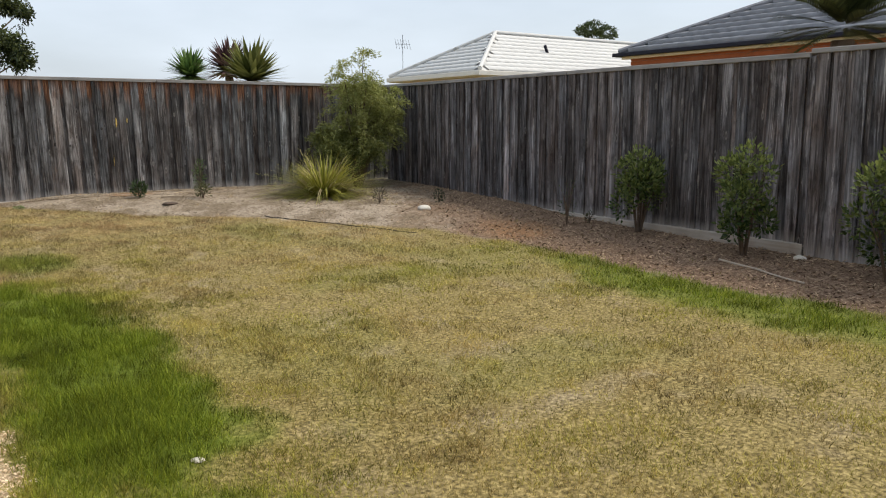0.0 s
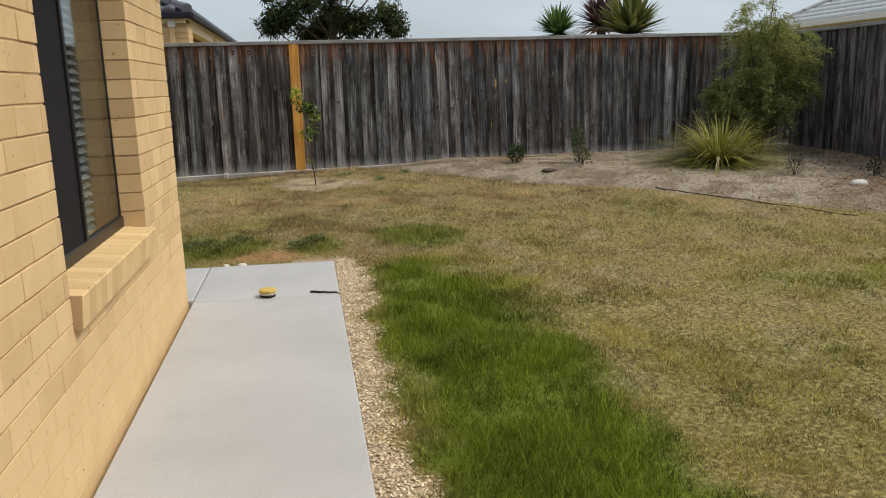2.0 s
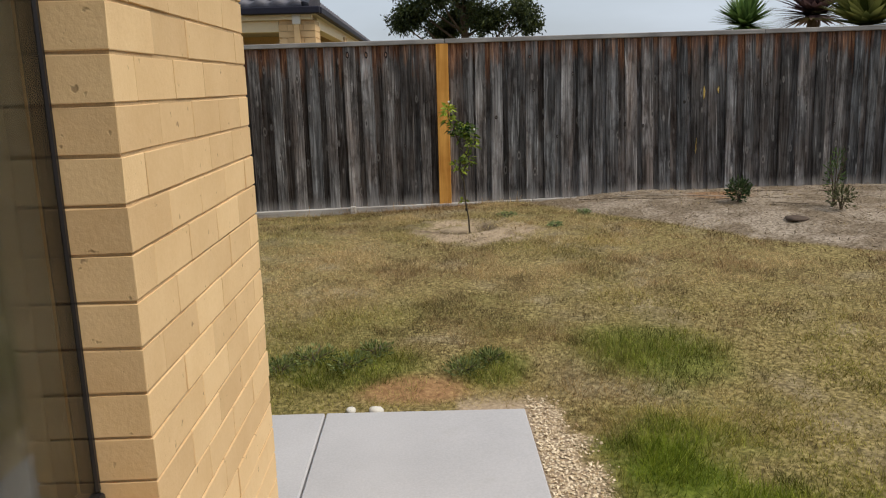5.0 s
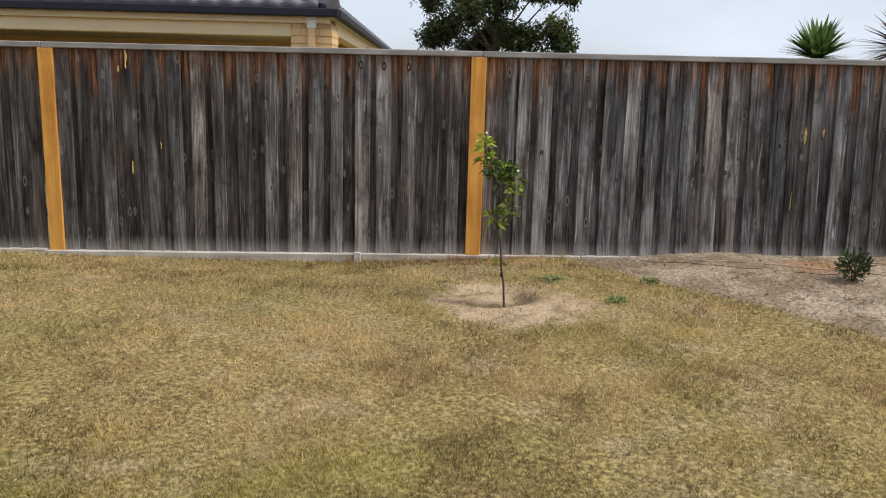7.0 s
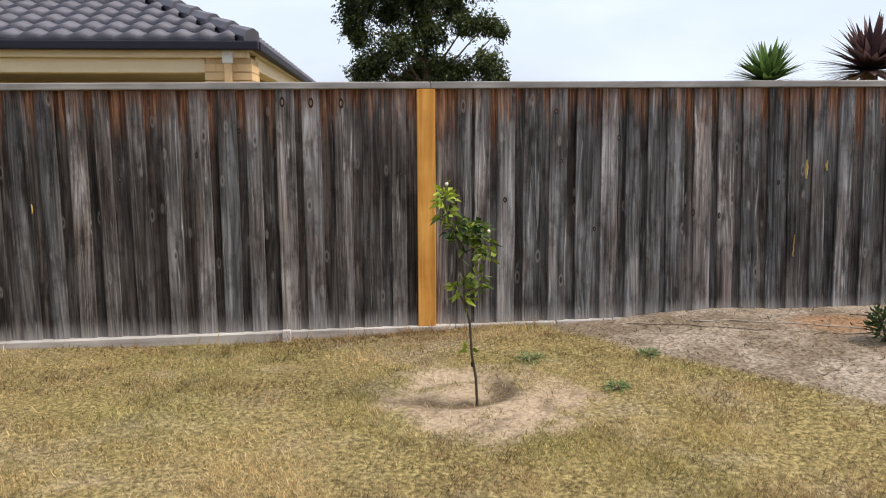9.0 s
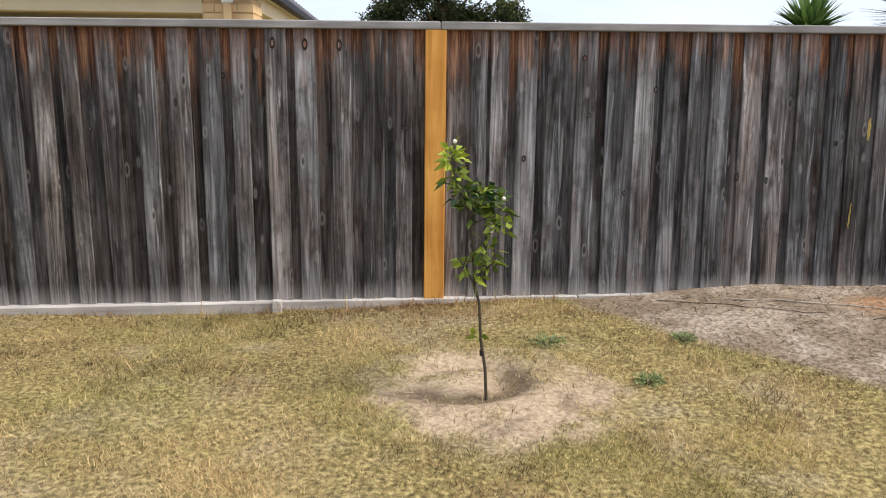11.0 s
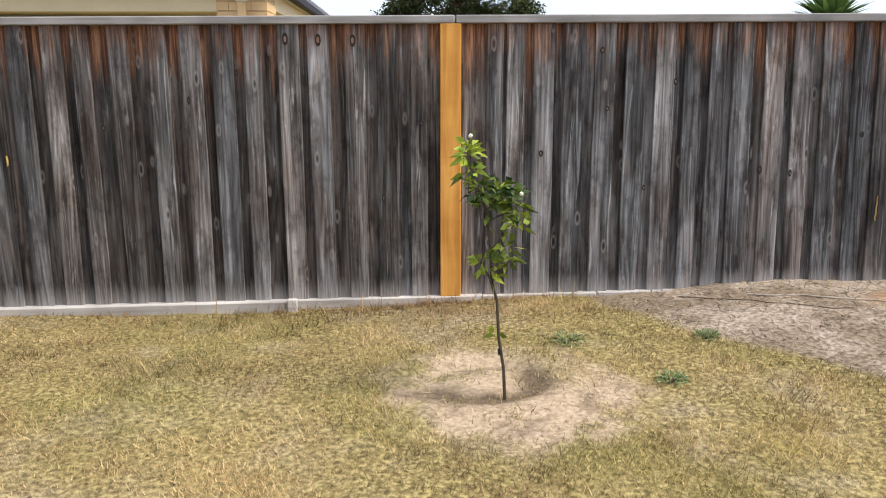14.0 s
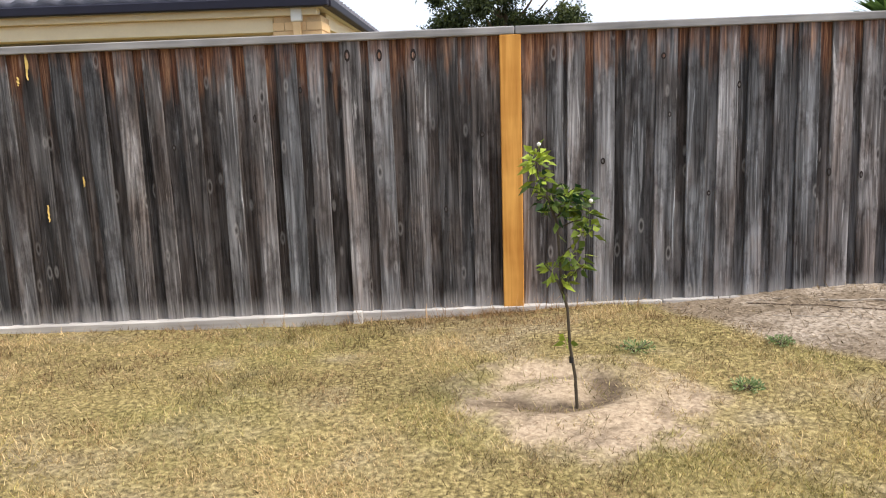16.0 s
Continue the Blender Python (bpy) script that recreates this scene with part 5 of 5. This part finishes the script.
for wx, wy, wr in ((-1.05, 8.52, 0.1), (-0.9, 8.62, 0.12), (-0.72, 8.55, 0.11), (-0.6, 8.68, 0.09), (-0.18, 8.47, 0.1), (-0.05, 8.56, 0.08)):
    build_tuft("weed", wx, wy, 0.05, wr * 2, (0.07, 0.1, 0.028), (0.26, 0.31, 0.11), "leafy green weed in the grass at the path end", "weed", 260, size=0.024)
build_sapling()
build_yucca(5.45, 19.5, 2.42, 0.62, (0.05, 0.1, 0.03), (0.16, 0.26, 0.07), "green spiky yucca rosette above the fence", 210, 0.2)
build_yucca(5.44, 16.9, 2.4, 0.64, (0.05, 0.028, 0.032), (0.17, 0.1, 0.1), "dark purple spiky cordyline above the fence", 220, 0.2)
build_yucca(5.18, 15.0, 2.14, 0.72, (0.08, 0.1, 0.025), (0.26, 0.27, 0.09), "yellow-green spiky yucca rosette above the fence", 240, 0.2)
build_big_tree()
build_far_tree()
build_tree_fern()


# ---- small things lying about ----
def build_sponge():
    x, y = -0.355, 7.245
    z0 = slab_z(x + 0.04) - 0.001
    s = thing("foam_disc", "small round faded yellow foam pad on the concrete path", "foam pad")

    def turned(prof):
        bm = bmesh.new()
        rings = [[bm.verts.new((x + r * math.cos(k * math.pi / 14), y + r * math.sin(k * math.pi / 14), z0 + h)) for k in range(28)] for r, h in prof]
        for a, b in zip(rings, rings[1:]):
            for k in range(28):
                bm.faces.new((a[k], a[(k + 1) % 28], b[(k + 1) % 28], b[k]))
        bm.faces.new(rings[-1])
        bm.faces.new(rings[0][::-1])
        return bm

    part("base", turned(((0.038, 0.0), (0.045, 0.003), (0.047, 0.012), (0.044, 0.016))), M_BLACK, s, "dark backing disc")
    part("band", turned(((0.044, 0.0162), (0.047, 0.019), (0.047, 0.025), (0.045, 0.027))), M_STONE, s, "pale middle band")
    part("pad", turned(((0.044, 0.0272), (0.05, 0.031), (0.051, 0.041), (0.047, 0.047), (0.035, 0.05))), M_YELLOW, s, "yellow foam pad")


def build_lying(name, pts, rad, mat, label, category):
    bm = bmesh.new()
    q = []
    for x, y in pts:
        on_slab = x < SLAB_R and y < SLAB_END
        q.append((x, y, (slab_z(x) if on_slab else gz(x, y)) + rad * 0.9))
    n = len(q)
    tube(bm, q, [rad * (1 - 0.4 * i / n) for i in range(n)], 6)
    return tagged(link_mesh(name, bm, mat), label, category)


def wander(a, b, n, amp, seed):
    r = random.Random(seed)
    out = []
    for i in range(n + 1):
        t = i / n
        out.append((a[0] + (b[0] - a[0]) * t + r.uniform(-amp, amp), a[1] + (b[1] - a[1]) * t + r.uniform(-amp, amp)))
    return out


build_sponge()
twig = build_lying("twig", wander((-0.1, 7.27), (0.06, 7.22), 6, 0.012, 3), 0.008, M_BLACK, "dark curled twig at the edge of the path", "twig")
build_lying("drip_hose", wander((3.35, 9.98), (4.45, 8.4), 16, 0.025, 2), 0.006, M_BLACK, "black drip irrigation hose along the bed", "hose")
build_lying("stick", wander((5.8, 5.6), (5.62, 4.72), 7, 0.012, 8), 0.012, M_STICK, "long bleached stick lying on bark mulch", "stick")
build_lying("stick", wander((1.15, 12.6), (1.9, 12.1), 9, 0.02, 9), 0.0035, M_BARK, "thin dark stick on pale soil", "stick")
build_lying("stick", wander((1.5, 12.5), (2.6, 12.0), 9, 0.03, 10), 0.006, M_STICK, "thin dry stick on pale soil", "stick")


for k in range(9):
    q = random.Random(900 + k)
    tx, ty, ta, tl = q.uniform(1.1, 3.4), q.uniform(11.75, 12.6), q.uniform(-0.7, 0.3), q.uniform(0.25, 0.6)
    build_lying("stick", wander((tx, ty), (tx + tl * math.cos(ta), min(ty + tl * math.sin(ta), 12.66)), 7, 0.018, 40 + k), q.uniform(0.002, 0.004), M_BARK if k % 3 else M_STICK, "thin dry twig lying on pale bed soil", "stick")


def build_stone(x, y, r, mat, label, flat=0.45, name="stone"):
    bm = bmesh.new()
    bmesh.ops.create_icosphere(bm, subdivisions=2, radius=1)
    q = random.Random(int(x * 77 + y * 13))
    for v in bm.verts:
        v.co *= 1 + 0.25 * (noise.noise(v.co * 1.3 + Vector((x, y, 0))))
        v.co = Vector((v.co.x * r, v.co.y * r * 0.8, v.co.z * r * flat))
    base = slab_z(x) if (x < SLAB_R and y < SLAB_END) else gz(x, y)
    ob = tagged(link_mesh(name, bm, mat, smooth=True), label, name)
    ob.matrix_basis = pose(x, y, base + r * flat * 0.45, 0, 0, q.uniform(0, 180))


build_stone(5.1, 9.27, 0.09, M_STONE, "flat white stone at the edge of the bed")
build_stone(-0.57, 8.15, 0.035, M_STONE, "white mortar lump at the path end")
build_stone(-0.68, 8.16, 0.028, M_STONE, "pale mortar lump at the path end")
build_stone(2.6, 11.1, 0.12, M_BARK, "flat brown piece of bark on pale soil", 0.13, "bark")
build_stone(0.82, 4.27, 0.03, M_STONE, "pale dry leaf lying on the lawn", 0.16, "leaf")
build_stone(6.35, 5.2, 0.06, M_STONE, "pale stone at the sleeper's end")


# ---- mulch, gravel, litter, grass ----
def scatter_chips(name, n, sample, lo, hi, size, flat, label, category):
    """Small flat chips lying at all angles."""
    x, y = sample(n)
    z = land(x, y) + 0.003
    m = len(x)
    a = rng.uniform(0, 2 * np.pi, m)
    L = rng.uniform(0.5, 1.3, m) * size
    W = L * rng.uniform(flat * 0.6, flat * 1.4, m)
    tilt = rng.normal(size=m) * 0.3
    u = np.stack([np.cos(a), np.sin(a), tilt], 1)
    s = np.stack([-np.sin(a), np.cos(a), rng.normal(size=m) * 0.35], 1)
    c = np.stack([x, y, z + L * np.abs(tilt) * 0.4], 1)
    V = np.stack([c - u * L[:, None] / 2, c + s * W[:, None] / 2, c + u * L[:, None] / 2, c - s * W[:, None] / 2, c + np.array([0, 0, 1.0]) * (W * 0.35)[:, None]], 1).reshape(-1, 3)
    i = np.arange(m)[:, None] * 5
    F = np.concatenate([i + [0, 1, 4], i + [1, 2, 4], i + [2, 3, 4], i + [3, 0, 4]])
    cols = mixcol(lo, hi, rng.beta(1.2, 1.6, m))
    return tagged(from_arrays(name, V, F, M_CHIP, None, np.repeat(cols, 5, 0)), label, category, kind="stuff")


def in_bed(which):
    def sample(n):
        x, y = rng.uniform(0.5, FENCE_X - 0.05, n * 3), rng.uniform(1.0, FENCE_Y - 0.06, n * 3)
        bed, mul = masks(x, y)[:2]
        w = mul if which == "mulch" else bed * (1 - mul)
        k = rng.uniform(size=n * 3) < w
        return x[k][:n], y[k][:n]
    return sample


def in_strip(n):
    x, y = rng.uniform(SLAB_R + 0.005, 0.42, n), rng.uniform(1.0, 8.25, n)
    k = rng.uniform(size=n) < masks(x, y)[8]
    return x[k], y[k]


scatter_chips("bark_mulch", 28000, in_bed("mulch"), (0.07, 0.042, 0.027), (0.54, 0.39, 0.26), 0.04, 0.3, "red-brown bark mulch chips in the bed", "mulch")
scatter_chips("garden_litter", 26000, in_bed("soil"), (0.07, 0.05, 0.035), (0.46, 0.37, 0.26), 0.05, 0.09, "dry grey twigs and litter on pale soil", "litter")
def in_mound(n):
    x, y = rng.uniform(-0.6, 0.7, n), rng.uniform(10.5, 12.0, n)
    k = rng.uniform(size=n) < masks(x, y)[7] * smooth(0.15, 0.55, np.hypot(x + 0.02, (y - 11.5) * 0.8))
    return x[k], y[k]


scatter_chips("soil_litter", 3200, in_mound, (0.16, 0.1, 0.06), (0.6, 0.48, 0.34), 0.026, 0.14, "dry litter on the bare soil round the sapling", "litter")
scatter_chips("gravel", 30000, in_strip, (0.4, 0.29, 0.17), (0.92, 0.8, 0.6), 0.015, 0.6, "pale crushed gravel beside the path", "gravel")


def build_lawn():
    """Short lawn grass in small tufts; each tuft shares a tint."""
    n = 520000
    x, y = rng.uniform(-5.0, 5.7, n), rng.uniform(0.6, FENCE_Y - 0.03, n)
    bed, mul, green, sand, damp, rust, patches, mound, strip = masks(x, y)
    dist = np.hypot(x + 0.1 - 0.25 * np.clip(6 - y, 0, 4), y - np.clip(y, 2.6, 9.6))
    dens = 1.0 / (1 + (dist / 1.9) ** 2) + 0.1
    clump = np.clip((vnoise(x, y, 3.7, 40, 5) - 0.5) * 1.8 + 0.5, 0, 1)
    keep = dens * (1 - bed * 0.97) * (1 - mound * 0.95) * (1 - strip * 0.93) * (1 - patches * 0.7) * (0.35 + 0.8 * clump) * (1 - rust * 0.85)
    keep[(x < SLAB_R + 0.012) & (y < SLAB_END + 0.012)] = 0
    k = rng.uniform(size=n) < keep
    x, y, green, dist, clump = x[k], y[k], green[k], dist[k], clump[k]
    m = len(x)
    tone = np.exp(rng.normal(size=m) * 0.33) * (0.75 + 0.45 * clump) * (0.5 + 1.0 * np.clip((vnoise(x, y, 6.5, 91, 3) - 0.5) * 1.6 + 0.5, 0, 1)) * (0.75 + 0.55 * np.clip((vnoise(x, y, 2.1, 93, 3) - 0.5) * 2.0 + 0.5, 0, 1))
    tone = np.minimum(tone, 1.42)
    kind = np.clip(vnoise(x, y, 1.3, 60) * 1.9 - 0.3 - 0.4 * smooth(6.5, 8.5, y) - 0.4 * smooth(8.5, 10.5, y) + rng.normal(size=m) * 0.25, 0, 1)
    brownness = np.clip(smooth(0.46, 0.66, vnoise(x, y, 2.3, 81, 4)) * (0.5 + 0.3 * smooth(6.0, 9.0, y) + 0.3 * smooth(11.5, 12.4, y)) + rng.normal(size=m) * 0.15, 0, 1) * (1 - green)
    size = np.exp(rng.normal(size=m) * 0.22) * (0.6 + 0.6 * clump)
    per = 7
    idx = np.repeat(np.arange(m), per)
    spread = 0.013 * (1 + dist[idx] * 0.25)
    bx, by = x[idx] + rng.normal(size=m * per) * spread, y[idx] + rng.normal(size=m * per) * spread
    ok = ~((bx < SLAB_R + 0.003) & (by < SLAB_END + 0.003))
    idx, bx, by = idx[ok], bx[ok], by[ok]
    m = len(idx)
    g = green[idx]
    z = land(bx, by) - 0.004
    edge = np.exp(-((by - FENCE_Y + 0.1) / 0.12) ** 2) * 0.5
    L = (0.016 + 0.026 * rng.uniform(size=m) ** 1.5) * size[idx] * (1 + g * 1.2 + edge)
    W = (0.0022 + 0.0012 * rng.uniform(size=m)) * (1 + dist[idx] * 0.26)
    a = rng.uniform(0, 2 * np.pi, m)
    lean = rng.uniform(0.15, 1.5, m)
    lean = np.where(g > 0.3, lean, 0.2 + lean * 0.88)  # dry grass lies matted
    d = np.stack([np.cos(a) * np.sin(lean), np.sin(a) * np.sin(lean), np.cos(lean)], 1)
    b = rng.uniform(0, 2 * np.pi, m)
    s = np.stack([np.cos(b), np.sin(b), np.zeros(m)], 1)
    root = np.stack([bx, by, z], 1)
    V = np.stack([root - s * W[:, None] / 2, root + s * W[:, None] / 2, root + d * L[:, None]], 1).reshape(-1, 3)
    F = np.arange(m * 3).reshape(-1, 3)
    t = rng.beta(1.5, 1.7, m)
    straw = mixcol((0.28, 0.21, 0.062), (0.67, 0.545, 0.2), t)
    olive = mixcol((0.13, 0.13, 0.02), (0.45, 0.42, 0.085), t)
    brown = mixcol((0.12, 0.07, 0.033), (0.44, 0.31, 0.165), t)
    lush = mixcol((0.05, 0.09, 0.007), (0.28, 0.34, 0.035), t)
    # the far end of the lawn is drier and duller
    far = smooth(7.0, 9.5, by)[:, None]
    straw = straw * (1 - far) + mixcol((0.31, 0.222, 0.108), (0.68, 0.525, 0.285), t) * far
    kk, bw = kind[idx][:, None], brownness[idx][:, None]
    c = straw * (1 - kk) + olive * kk
    c = c * (1 - bw) + brown * bw
    gg = np.clip(g * 1.15 + rng.normal(size=m) * 0.15 * (g > 0.05), 0, 1)[:, None]
    c = (c * (1 - gg) + lush * gg) * tone[idx][:, None] * 0.95
    tagged(from_arrays("grass", V, F, M_GRASS, None, np.repeat(c, 3, 0)), "short dry yellow lawn grass with green patches", "grass", kind="stuff")


build_lawn()


def build_dry_weeds():
    """Dead stalks at the foot of the back fence."""
    n = 420
    x = np.concatenate([rng.normal(-0.3, 0.3, n // 2), rng.uniform(-1.9, 0.6, n // 2)])
    y = FENCE_Y - rng.uniform(0.06, 0.16, n)
    roots = np.stack([x, y, land(x, y) - 0.01], 1)
    a = rng.uniform(0, 2 * np.pi, n)
    lean = rng.uniform(0.3, 1.35, n)
    dirs = np.stack([np.cos(a) * np.sin(lean), np.sin(a) * np.sin(lean) * 0.4 - 0.15, np.cos(lean)], 1)
    tagged(blades("dry_weeds", roots, dirs, rng.uniform(0.04, 0.17, n), rng.uniform(0.002, 0.0045, n), mixcol((0.2, 0.1, 0.05), (0.58, 0.4, 0.22), rng.uniform(0, 1, n)), None, M_GRASS, rng.uniform(0, 0.5, n), 3), "dead reddish weed stalks along the fence", "weeds", kind="stuff")


build_dry_weeds()


# ---- bricks of the house wall ----
def build_bricks():
    w, hgt, depth = BRICK_L - 0.002, COURSE - 0.006, 0.105
    variants = []
    for i in range(5):
        r = random.Random(i)
        bm = boxm(-depth, r.uniform(-0.001, 0.001), 0, w, 0, hgt, bevel=0.0015)
        for v in bm.verts:
            v.co += Vector((r.uniform(-0.0008, 0.0008), r.uniform(-0.001, 0.001), r.uniform(-0.001, 0.001)))
        me = bpy.data.meshes.new("brick")
        bm.to_mesh(me)
        bm.free()
        me.materials.append(M_BRICK)
        variants.append(me)
    wall = [o for o in HOUSE.children if o.name.startswith("wall")][0]
    rest = bmesh.new()
    r = random.Random(5)
    z0 = 1.282 - 16 * COURSE
    rows = int((HOUSE_TOP - z0) / COURSE) + 1
    made = 0
    for row in range(rows):
        z = z0 + row * COURSE + 0.004
        if z + hgt > HOUSE_TOP:
            break
        y = CORNER_Y - (0.0 if row % 2 else BRICK_L / 2)
        spans = [(CORNER_Y - (BRICK_L if row % 2 else BRICK_L / 2), CORNER_Y)]
        while spans[-1][0] > HOUSE_Y0 + BRICK_L:
            spans.append((spans[-1][0] - BRICK_L, spans[-1][0]))
        for a, b in spans:
            a, b = a + 0.001, b - 0.001
            pieces = [(a, b)]
            if z + hgt > WIN_Z0 - 0.06 and z < WIN_Z1:
                pieces = [(p, q) for p, q in ((a, min(b, WIN_Y0)), (max(a, WIN_Y1), b)) if q - p > 0.02]
            for p, q in pieces:
                if p > 4.2 and 0.3 < z < 1.9:
                    ob = new("brick", variants[r.randrange(5)])
                    ob.parent = wall
                    ob.matrix_basis = pose(WALL_X + r.uniform(-0.001, 0.001), p, z) @ Matrix.Diagonal((1, (q - p) / w, 1, 1))
                    made += 1
                else:
                    box(rest, WALL_X - depth, WALL_X, p, q, z, z + hgt)
    ob = part("bricks", rest, M_BRICK, wall)
    ob["kind"] = "stuff"
    # end wall round the corner
    bm = bmesh.new()
    for row in range(rows):
        z = z0 + row * COURSE + 0.004
        if z + hgt > HOUSE_TOP:
            break
        x = WALL_X - (BRICK_L / 2 if row % 2 else BRICK_L) + 0.0
        while x > HOUSE_BACK:
            box(bm, x - BRICK_L + 0.004, x - 0.004, CORNER_Y - 0.1, CORNER_Y, z, z + hgt)
            x -= BRICK_L
    end = [o for o in HOUSE.children if o.name.startswith("wall")][3]
    ob = part("bricks", bm, M_BRICK, end)
    ob["kind"] = "stuff"


build_bricks()
